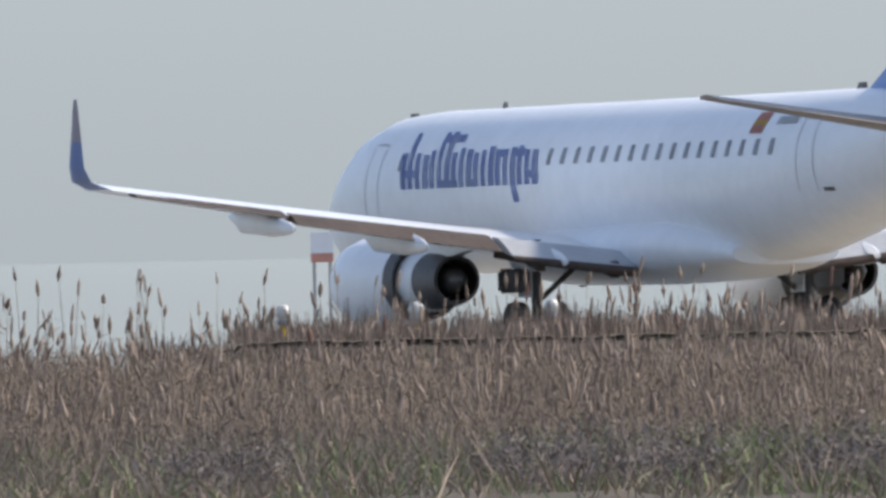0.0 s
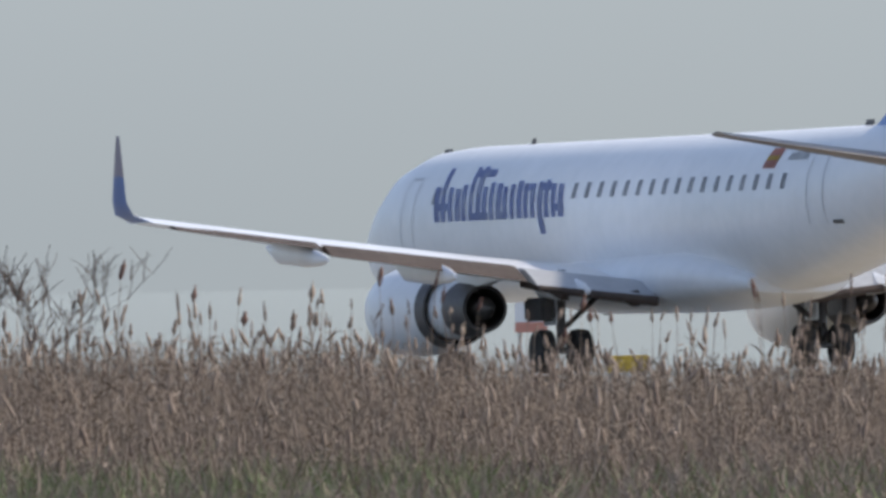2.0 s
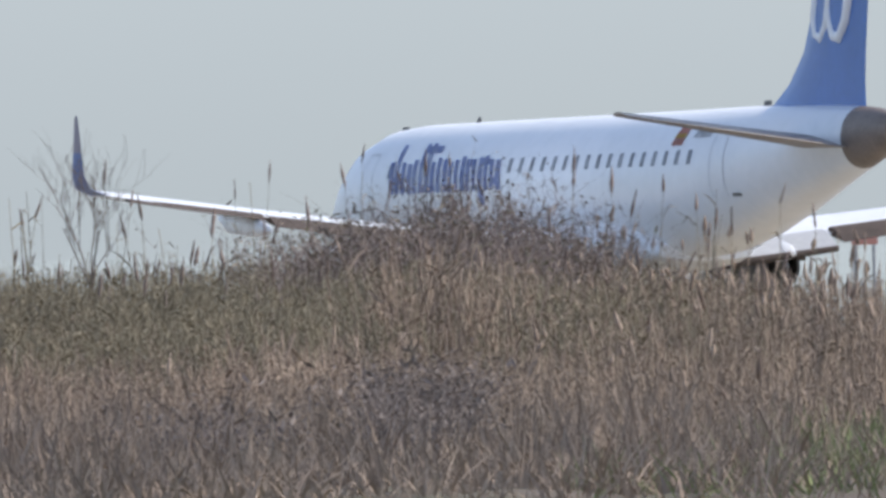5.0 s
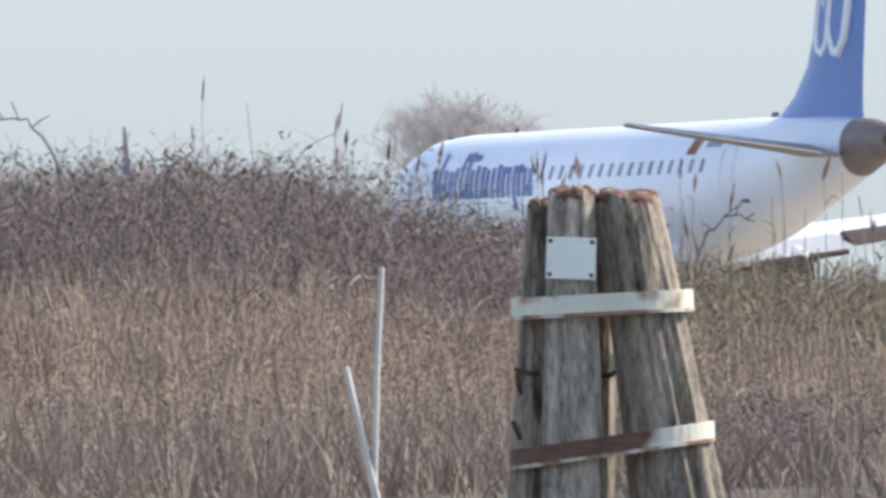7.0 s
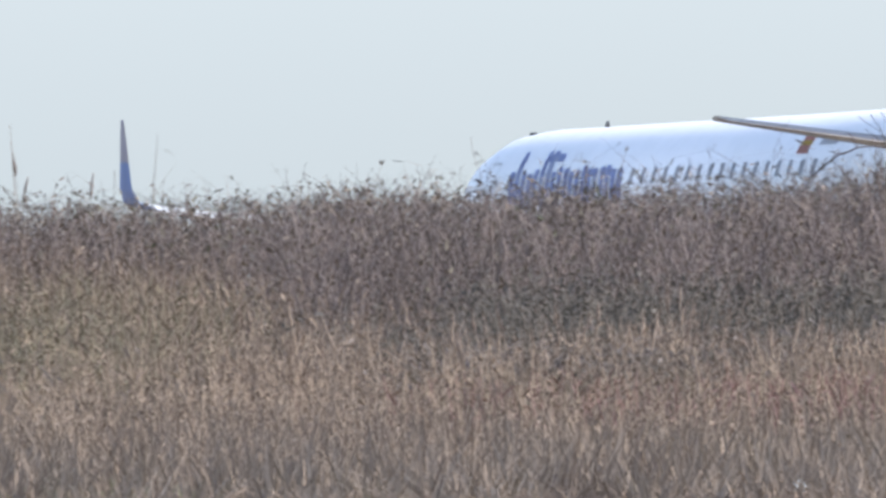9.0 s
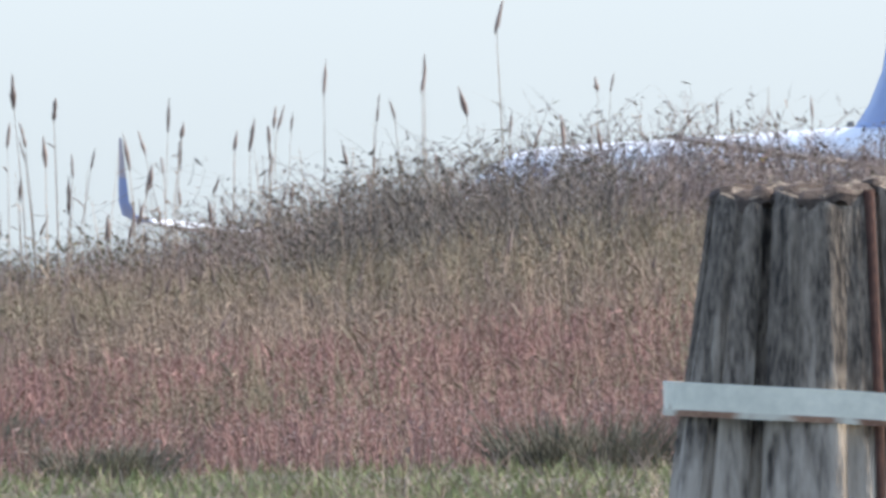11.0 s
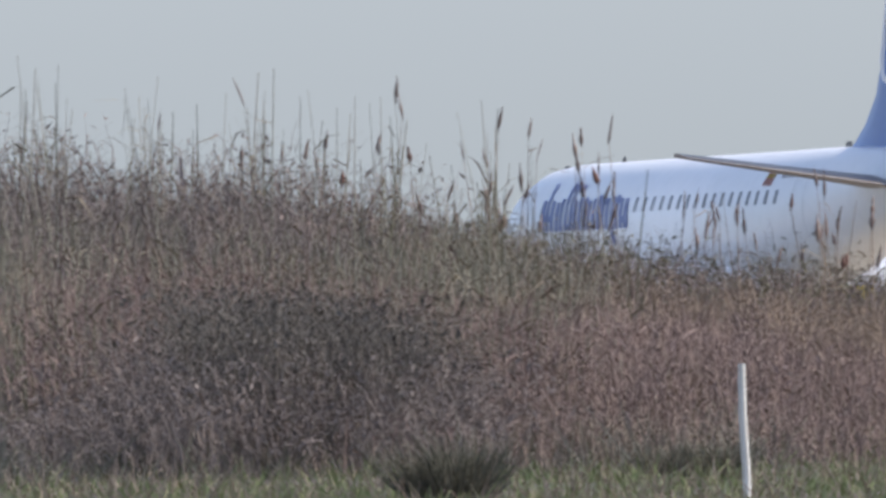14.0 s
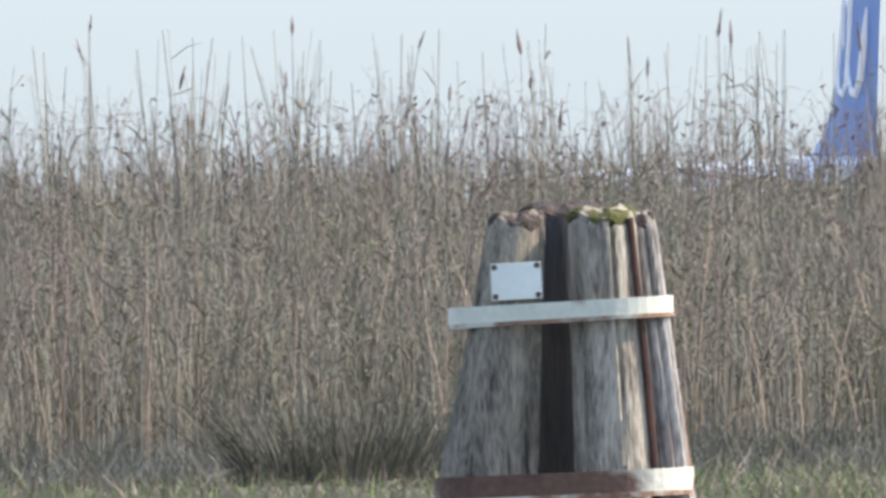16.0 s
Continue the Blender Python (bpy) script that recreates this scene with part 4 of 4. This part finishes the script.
def canes(heap, b0, b1, d0, d1, count, height, reach, mat, leaf_mat, leaves=4, radius=0.004, gain=0.0):
    """Arching bramble canes with side twigs and small dry leaves."""
    g = heap.rng
    left, dist = g.uniform(b0, b1, count), g.uniform(d0, d1, count)
    foot = ground_z(left, dist)
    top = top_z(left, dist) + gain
    h = (top - foot) * height * g.uniform(0.45, 1.1, count)
    base = place_many(left, dist, foot - 0.02)
    side = np.stack([g.normal(0, 1, count), g.normal(0, 0.7, count), np.zeros(count)], -1) * reach
    u = np.linspace(0, 1, 7)
    arch = np.sin(u * g.uniform(1.3, 2.5, count)[:, None])
    path = base[:, None, :] + np.array([0, 0, 1.0]) * (h[:, None] * arch)[..., None] + side[:, None, :] * (u ** 1.4)[None, :, None]
    path += g.normal(0, 0.018, path.shape)
    heap.stalks(path, radius * g.uniform(0.6, 1.5, count)[:, None] * np.linspace(1.2, 0.4, 7)[None, :], mat)
    for k in range(3):
        i = g.integers(2, 7, count)
        p0 = path[np.arange(count), i]
        ln = g.uniform(0.08, 0.3, count)
        way = np.stack([g.normal(0, 0.7, count), g.normal(0, 0.5, count), g.uniform(0.1, 1.0, count)], -1)
        s = np.linspace(0, 1, 3)
        tw = p0[:, None, :] + way[:, None, :] * (ln[:, None] * s)[..., None]
        tw[:, 1:] += g.normal(0, 0.012, tw[:, 1:].shape)
        heap.stalks(tw, radius * 0.5 * g.uniform(0.6, 1.2, count)[:, None] * np.array([1, 0.8, 0.4])[None, :], mat)
        for j in range(leaves // 3 + 1):
            p1 = p0 + way * (ln * g.uniform(0.1, 1, count))[:, None]
            lw = np.stack([g.normal(0, 0.03, count), g.normal(0, 0.03, count), g.normal(0, 0.025, count)], -1)
            lp = p1[:, None, :] + lw[:, None, :] * np.array([0, 0.5, 1.0])[None, :, None]
            heap.blades(lp, np.array([0.003, 0.009, 0.0015])[None, :] * g.uniform(0.5, 1.3, count)[:, None], leaf_mat)


# brown reeds of the open marsh
fluffy = (0.06, 0.13, 0.009, 0.018)
bed = Heap(11)
stand(bed, -16, 37, 278, 342, 13000, 0.17, 0.0, 0.2, 0.05, (0, 1), 2, head=fluffy)
stand(bed, -16, 37, 338, 374, 9500, 0.70, 0.065, 0.20, 0.12, (0, 1), 2, 0.0038, head=fluffy, crowned=1.0)
stand(bed, -16, 37, 352, 374, 60, 0.9, 1.0, 0.40, 0.0, (0, 2), 1, 0.0048, head=(0.08, 0.13, 0.013, 0.024), crowned=1.0)
stand(bed, -16, 9, 350, 372, 620, 0.9, 0.6, 0.42, 0.0, (0, 1), 1, 0.0038, head=fluffy, crowned=1.0)
bed.link("reed_bed", [REED_BROWN, PLUME, RED_HEAD], "low brown reeds with tan plumes on the marsh", "reeds")
bed = Heap(31)
tussocks(bed, -16, 3.8, 875.8, 883, 9000, 0.50, 0, 0.013, 0.16, VERGE_Z)
tussocks(bed, -16, 3.6, 875.8, 879, 900, 0.70, 1, 0.018, 0.12, VERGE_Z)
tussocks(bed, -16, 5.4, 872.5, 874.6, 3600, 0.46, 0, 0.012, 0.2, VERGE_Z - 0.30)
tussocks(bed, 3.0, 5.6, 875, 882, 900, 0.45, 0, 0.013, 0.16, VERGE_Z - 0.25)
bed.link("verge_grass", [REED_TAN, PLUME], "dry pale grass on the bank by the runway", "grass")
# straw-coloured reeds
bed = Heap(12)
stand(bed, 35, 88, 266, 345, 21000, 0.14, 0.0, 0.2, 0.0, (0, 1), 3, back=0.66)
tussocks(bed, 35, 88, 262, 330, 34000, 0.42, 0, 0.005, 0.26)
tussocks(bed, 33, 90, 253, 284, 36000, 0.34, 0, 0.006, 0.34)
tussocks(bed, 61, 90, 240, 254, 12000, 0.22, 0, 0.006)
tussocks(bed, 33, 50.5, 240, 254, 8000, 0.22, 0, 0.006)
stand(bed, 53, 67, 312, 326, 3000, 0.5, 0.0, 0.2, 0.0, (0, 1), 3, back=0.72)
# taller pale tufts that stand before the brambles
for left, dist, wide, tall in ((39.2, 318, 0.5, 0.93), (41.6, 306, 0.4, 0.5), (47.8, 300, 0.5, 0.45), (50.3, 312, 0.4, 0.55), (60.2, 306, 0.5, 0.50), (62.3, 300, 0.6, 0.54), (64.4, 304, 0.5, 0.62), (66.0, 308, 0.4, 0.58), (66.9, 300, 0.5, 0.52),
                               (69.4, 304, 0.5, 0.55), (72.6, 300, 0.6, 0.5), (75.8, 306, 0.5, 0.56), (78.9, 302, 0.6, 0.5), (82.4, 306, 0.6, 0.55)):
    stand(bed, left - wide, left + wide, dist, dist + 5, 240, tall, 0.0, 0.2, 0.10, (0, 2), 2, 0.005, back=tall, head=(0.10, 0.18, 0.005, 0.010))
bed.link("reed_bed", [REED_TAN, PLUME_DARK, PLUME], "pale straw-coloured reeds at the channel edge", "reeds")
bed = Heap(20)
stand(bed, 33, 60, 338, 374, 8500, 0.70, 0.04, 0.50, 0.02, (0, 1), 2, 0.0038)
stand(bed, 35, 53.5, 316, 342, 5200, 0.62, 0.0, 0.2, 0.0, (0, 1), 3, back=0.84)
bed.link("sedge", [OLIVE, PLUME_DARK], "olive sedge with a few dark seed heads", "sedge")
# reeds behind the red plants
bed = Heap(13)
stand(bed, 84, 108, 330, 374, 7000, 0.6, 0.025, 0.55, 0.01, (0, 1), 2)
stand(bed, 104, 134, 334, 374, 8500, 0.6, 0.045, 0.72, 0.01, (0, 1), 2, 0.0038, crowned=0.7)
stand(bed, 112, 134, 352, 374, 24, 0.9, 1.0, 0.50, 0.0, (0, 2), 1, 0.0048, head=(0.08, 0.13, 0.013, 0.024), crowned=1.0)
stand(bed, 99.5, 112.5, 350, 362, 46, 0.9, 1.0, 1.0, 0.0, (0, 1), 1, 0.0046, head=(0.12, 0.22, 0.012, 0.020), crowned=1.0)
stand(bed, 112, 133, 350, 362, 60, 0.9, 1.0, 0.80, 0.0, (0, 1), 1, 0.0046, head=(0.10, 0.18, 0.011, 0.018), crowned=1.0)
bed.link("reed_bed", [REED_BROWN, PLUME_DARK, RED_HEAD], "brown reeds with dark heads above red salt plants", "reeds")
bed = Heap(14)
stand(bed, 94, 113, 318, 340, 5500, 0.6, 0.0, 0.2, 0.0, (0, 0), 3, back=0.95, extra=-0.60)
stand(bed, 110, 119, 318, 345, 2600, 0.55, 0.0, 0.2, 0.0, (1, 0), 3, back=0.92, extra=-0.25, leaf_mat=0)
stand(bed, 104, 121, 314, 326, 2600, 0.6, 0.0, 0.2, 0.0, (0, 0), 3, back=0.72, extra=-0.25)
stand(bed, 116, 134, 318, 345, 6600, 0.55, 0.0, 0.2, 0.0, (1, 1), 3, back=0.92, extra=-0.25)
stand(bed, 126, 139, 314, 326, 3600, 0.6, 0.0, 0.2, 0.0, (1, 1), 3, back=0.93, extra=-0.12)
stand(bed, 97, 114, 340, 350, 2600, 0.8, 0.0, 0.2, 0.0, (2, 2), 3, back=0.96, extra=-0.10)
stand(bed, 68, 80, 288, 302, 650, 0.36, 0.0, 0.2, 0.0, (0, 0), 3, back=0.40)
stand(bed, 94, 113, 303, 318, 2600, 0.26, 0.0, 0.2, 0.0, (0, 1), 3, back=0.34, leaf_mat=1)
stand(bed, 112, 133, 304, 318, 2800, 0.28, 0.0, 0.2, 0.0, (1, 1), 3, back=0.40)
bed.link("glasswort", [GLASSWORT, SALT_BROWN, OLIVE], "reddish salt plants and olive stems below the reeds", "salt plants")
bed = Heap(19)
stand(bed, 84, 97, 312, 342, 5000, 0.4, 0.0, 0.2, 0.0, (1, 1), 3, back=0.9, extra=-0.25)
tussocks(bed, 84, 172, 306, 330, 12000, 0.30, 0, 0.005)
tussocks(bed, 126, 172, 304, 320, 26000, 0.36, 0, 0.005)
stand(bed, 103.5, 107.5, 312, 317, 160, 0.6, 0.0, 0.2, 0.0, (1, 1), 3, back=0.9, extra=-0.5)
stand(bed, 96, 126, 308, 314, 700, 0.3, 0.0, 0.2, 0.0, (1, 1), 3, back=0.35, extra=-0.5)
bed.link("sedge", [REED_GREY, OLIVE], "dull olive sedge before the reeds", "sedge")
# tall grey-green reeds
bed = Heap(15)
stand(bed, 130, 172, 316, 368, 25000, 0.55, 0.055, 0.70, 0.0, (0, 1), 2, 0.0050, crowned=0.10, extra=0.14, leaf_mat=2)
stand(bed, 132, 172, 312, 322, 230, 0.62, 0.0, 0.2, 0.0, (3, 3), 1, 0.0062, back=0.95)
canes(bed, 132, 172, 350, 368, 2600, 1.08, 0.24, 1, 1, 2, 0.0036, 0.2)
canes(bed, 132, 172, 318, 326, 500, 0.98, 0.22, 1, 1, 3, 0.0036)
bed.link("reed_bed", [REED_GREY, PLUME_DARK, OLIVE, REED_TAN], "tall grey-green reeds with bare tips", "reeds")
# grass at the water's edge
bed = Heap(16)
tussocks(bed, -16, 37, 238, 288, 26000, 0.19, 0, 0.005)
tussocks(bed, -16, 37, 238, 300, 46000, 0.24, 1, 0.005)
tussocks(bed, 15, 34, 260, 298, 15000, 0.21, 0, 0.006, 0.35)
tussocks(bed, 84, 134, 238, 306, 44000, 0.15, 0, 0.005)
tussocks(bed, 134, 172, 238, 326, 39000, 0.15, 0, 0.005)
tussocks(bed, 84, 134, 238, 308, 12000, 0.22, 1)
tussocks(bed, 134, 172, 238, 326, 11000, 0.22, 1)
tussocks(bed, -9, -1.2, 252, 264, 5000, 0.24, 0, 0.006, 0.4)
bed.link("marsh_grass", [GRASS, REED_TAN], "short green and straw grass along the marsh edge", "grass")
# brambles
bed = Heap(17)
canes(bed, 54, 82, 328, 366, 9500, 1.0, 0.45, 0, 1, 3, 0.0046)
canes(bed, 57, 80, 352, 366, 200, 1.15, 0.9, 0, 1, 2, 0.0055, 0.1)
canes(bed, 92, 106, 350, 370, 3200, 1.0, 0.45, 0, 1, 4, 0.0046)
canes(bed, 92, 106, 354, 366, 220, 1.2, 0.7, 0, 1, 2, 0.0055, 0.1)
canes(bed, 92.5, 98.5, 352, 366, 300, 1.1, 0.4, 0, 1, 3, 0.0046, 0.12)
canes(bed, 95, 104, 354, 366, 110, 1.15, 0.4, 0, 1, 3, 0.0050, 0.12)
canes(bed, 80, 96, 346, 370, 3200, 0.95, 0.35, 0, 1, 4)
canes(bed, 36.5, 42.0, 346, 366, 1300, 1.05, 0.35, 0, 1, 4)
canes(bed, 37.2, 39.6, 350, 362, 260, 1.1, 0.25, 0, 1, 3, 0.0046, 0.16)
bed.link("bramble_thicket", [TWIG_DARK, DRY_LEAF], "dark leafless bramble thicket on the dyke", "brambles")
bed = Heap(18)
canes(bed, 105, 134, 358, 372, 3600, 1.0, 0.3, 0, 1, 4)
bed.link("bramble_thicket", [TWIG_DARK, GREEN_LEAF], "dark brambles with a few green leaves", "brambles")
bed = Heap(21)
canes(bed, 132.6, 136.3, 306, 316, 2000, 0.60, 0.3, 0, 0, 3, 0.0046)
canes(bed, 133.4, 139.5, 338, 356, 1000, 1.02, 0.35, 1, 1, 3, 0.0046, 0.05)
canes(bed, 131.4, 137.6, 305, 314, 1300, 0.42, 0.3, 1, 1, 3, 0.0046)
canes(bed, 130.6, 139.6, 304, 312, 800, 0.26, 0.3, 1, 1, 3, 0.0046)
bed.link("dark_shrub", [SHADE_TWIG, SCRUB], "dense dark brown shrub at the reed edge", "shrub")
bed = Heap(22)
canes(bed, 66, 82, 318, 330, 1500, 0.42, 0.35, 0, 0, 3, 0.0046)
canes(bed, 68, 80, 302, 316, 1300, 0.40, 0.35, 0, 1, 3, 0.0046)
canes(bed, 98.8, 104.6, 344, 352, 620, 1.02, 0.5, 0, 0, 3, 0.0050, 0.10)
canes(bed, 70, 79, 316, 328, 1300, 0.60, 0.35, 0, 0, 3, 0.0046)
canes(bed, 38.9, 40.5, 262, 272, 300, 0.38, 0.16, 1, 1, 3, 0.0046)
for low in ((-8.2, -6.2), (-4.4, -3.2), (-2.6, -0.9), (3.2, 4.6), (-11.5, -9.8)):
    canes(bed, low[0], low[1], 246, 252, 130, 0.24, 0.12, 1, 1, 3, 0.0046)
canes(bed, 42.4, 43.6, 262, 268, 120, 0.25, 0.3, 1, 1, 3, 0.0046)
canes(bed, 50.6, 52.0, 262, 268, 140, 0.25, 0.3, 1, 1, 3, 0.0046)
bed.link("dark_shrub", [SHADE_TWIG, SCRUB], "dark tangled scrub before the brambles", "shrub")


def rush_clump(left, dist, height, spread, count, seed):
    """A round clump of stiff rushes in five tufts."""
    clump = thing("rush_clump", "dark olive clump of rushes in the short grass", "rushes", Matrix.Translation(spot(left, dist, float(ground_z(left, dist)) - 0.03)), "rush clumps")
    for k in range(5):
        h = Heap(seed * 10 + k)
        g = h.rng
        n = count // 5
        cx, cy = spread * 0.3 * math.cos(k * 1.257), spread * 0.2 * math.sin(k * 1.257)
        a, r = g.uniform(0, 6.28, n), np.sqrt(g.uniform(0, 1, n)) * spread * 0.2
        base = np.stack([cx + np.cos(a) * r, cy + np.sin(a) * r, np.zeros(n)], -1)
        ln = height * g.uniform(0.5, 1.1, n) * (1.05 - 0.12 * (k % 3))
        way = np.stack([np.cos(a) * g.uniform(0.1, 0.8, n) + cx, np.sin(a) * g.uniform(0.1, 0.8, n) + cy, np.ones(n)], -1)
        u = np.linspace(0, 1, 4)
        path = base[:, None, :] + way[:, None, :] * (ln[:, None] * u)[..., None] - np.array([0, 0, 1.0]) * (ln[:, None] * u ** 2.2 * g.uniform(0.05, 0.4, n)[:, None])[..., None]
        h.stalks(path, 0.0035 * g.uniform(0.7, 1.4, n)[:, None] * np.array([1.1, 1, 0.8, 0.25])[None, :], 0)
        tuft = h.link("tuft", [RUSH], "", "")
        del tuft["kind"]
        tuft.parent = clump


for k, (left, dist, height, spread) in enumerate(((99.6, 302, 0.42, 0.9), (110.9, 310, 0.50, 0.8), (113.0, 300, 0.28, 0.6), (145.8, 312, 0.34, 0.9), (152.6, 302, 0.66, 1.1), (108.0, 300, 0.30, 0.6), (127.5, 298, 0.25, 0.5), (131.8, 270, 0.42, 0.34))):
    rush_clump(left, dist, height, spread, 900, 40 + k)


def arched_cane(left, dist, z, span, rise, side, seed):
    """One long bramble cane that arches clear of the thicket."""
    rng = random.Random(seed)
    a = spot(left, dist, z - 0.5)
    pts = [a + Vector((side * span * (u ** 1.3), 0.1 * u, 0.5 + rise * math.sin(u * 2.2) - 0.5 * (1 - u) ** 4)) + Vector((rng.gauss(0, 0.012), 0, rng.gauss(0, 0.012))) for u in np.linspace(0, 1, 15)]
    cane = tagged(part("bramble_cane", tube(pts, [0.0095 - 0.0004 * k for k in range(15)], 6), TWIG_DARK), "long bare bramble cane arching out of the thicket", "cane", "arched canes")
    # short side twigs
    for k in range(5, 15, 2):
        way = Vector((rng.choice((-1, 1)) * rng.uniform(0.3, 1), 0.1, rng.uniform(0.3, 1))) * rng.uniform(0.05, 0.13)
        part("twig", tube([pts[k], pts[k] + way * 0.55 + Vector((0, 0, 0.008)), pts[k] + way], [0.005, 0.0045, 0.003], 5), TWIG_DARK, cane)


arched_cane(63.3, 352, 3.03, 0.62, 0.34, -1, 1)
arched_cane(52.5, 352, 2.45, 0.42, 0.22, 1, 2)
arched_cane(73.5, 352, 2.98, 0.88, 0.19, 1, 3)
arched_cane(71.6, 352, 2.95, 0.50, 0.36, 1, 8)
arched_cane(60.6, 352, 2.95, 0.5, 0.16, -1, 4)
arched_cane(98.0, 352, 3.05, 0.6, 0.16, 1, 5)
arched_cane(93.5, 352, 2.85, 0.7, 0.24, 1, 6)
arched_cane(151.0, 352, 2.98, 0.55, 0.14, 1, 7)


def litter_scrap(left, dist, z, size, seed):
    """A crumpled piece of plastic film caught in the straw."""
    rng = random.Random(seed)
    rings = []
    for i in range(6):
        r = size * 0.5 * math.sin(0.35 + i * 0.5)
        rings.append([(r * math.cos(a) * rng.uniform(0.6, 1.1), r * math.sin(a) * rng.uniform(0.4, 0.9), (i - 2.5) * size * 0.11 + rng.gauss(0, size * 0.05)) for a in np.linspace(0, 6.28, 10, endpoint=False)])
    tagged(part("litter_scrap", moved(loft(rings), Matrix.Translation(spot(left, dist, z))), PVC, smooth=False), "crumpled white plastic scrap caught in the straw", "litter", "litter in the straw")


for k, (left, dist, z, size) in enumerate(((73.3, 252, 1.49, 0.10), (56.8, 272, 1.53, 0.07), (47.3, 280, 1.57, 0.06), (45.6, 270, 1.52, 0.09), (70.6, 268, 1.50, 0.05))):
    litter_scrap(left, dist, z, size, 60 + k)


# ---- bare trees ----
def bare_tree(name, left, dist, height, spread, label, seed, depth=5, radius=0.03, lift=0.75, thin=0.0, bark=None):
    rng = random.Random(seed)
    foot = spot(left, dist, float(ground_z(left, dist)) - 0.05)
    levels = [[] for _ in range(depth + 1)]

    def grow(p, way, length, r, lvl):
        mid = p + way * length * 0.5 + Vector((rng.gauss(0, 0.04), rng.gauss(0, 0.04), 0)) * length
        end = p + way * length + Vector((rng.gauss(0, 0.06), rng.gauss(0, 0.06), 0)) * length
        levels[lvl].append(([p, mid, end], [max(r, thin), max(r * 0.85, thin), max(r * 0.65, thin * 0.7)]))
        if lvl == depth:
            return
        for _ in range(3 if lvl else 5):
            turn = Vector((rng.gauss(0, spread), rng.gauss(0, spread * 0.8), rng.uniform(0.1, lift)))
            grow(p.lerp(end, rng.uniform(0.45, 1.0)) if lvl else p.lerp(end, rng.uniform(0.6, 1.0)), (way * 0.7 + turn).normalized(), length * rng.uniform(0.62, 0.85), r * 0.58, lvl + 1)
    grow(foot, Vector((0.02, 0, 1)), height, radius, 0)
    tree = thing(name, label, "tree" if height > 1 else "shrub")
    h = Heap(seed)
    for lvl in range(1, depth + 1):
        path = np.array([[list(p) for p in pts] for pts, _ in levels[lvl]])
        h.stalks(path, np.array([r for _, r in levels[lvl]]), 0, 4)
    crown = h.link("crown", [bark or TWIG], "", "")
    del crown["kind"]
    crown.parent = tree
    pts, rr = levels[0][0]
    part("trunk", tube(pts, rr, 10), bark or TWIG, tree)


bare_tree("bare_tree", 56.35, 1650, 2.35, 0.66, "round-crowned bare tree far beyond the airfield, paled for haze", 5, 8, 0.12, 0.65, 0.006, HAZED_TWIG)
bare_tree("shrub", 24.9, 358, 0.48, 0.62, "leafless shrub standing above the reeds", 6, 4, 0.012, 0.75, 0.0036)
bare_tree("shrub", 26.1, 361, 0.42, 0.55, "small leafless shrub among the reeds", 17, 3, 0.009, 0.75, 0.0036)
bare_tree("shrub", 71.3, 362, 0.47, 0.5, "leafless twigs on top of the brambles", 18, 3, 0.008, 0.75, 0.0036)
bare_tree("shrub", 69.3, 362, 0.45, 0.5, "leafless twigs on top of the brambles", 19, 3, 0.008, 0.75, 0.0036)
bare_tree("shrub", 22.9, 360, 0.50, 0.6, "small leafless shrub among the reeds", 7, 4, 0.010, 0.75, 0.0036)
bare_tree("shrub", 45.5, 358, 0.55, 0.4, "thin leafless sapling above the reeds", 8, 4, 0.010)
bare_tree("shrub", 133.8, 364, 0.36, 0.55, "leafless twiggy shrub on the dyke", 9, 4, 0.009)
bare_tree("shrub", 137.5, 364, 0.34, 0.5, "leafless twiggy shrub on the dyke", 10, 4, 0.009)
bare_tree("shrub", 99.5, 364, 0.36, 0.7, "leafless shrub on top of the brambles", 12, 4, 0.010)


# ---- what moves ----
def motions():
    walk(airliner, [(t, pose(x, y, z, -0.45, 0, head)) for t, x, y, z, head in RUN])
    # the tyres roll; a turn per step stays under a quarter
    for wheel, r in wheels:
        place = Vector(wheel.location)
        rows = [(k / 10, Matrix.Translation(place) @ pose(0, 0, 0, -80 * k)) for k in range(161)]
        walk(wheel, rows)


motions()
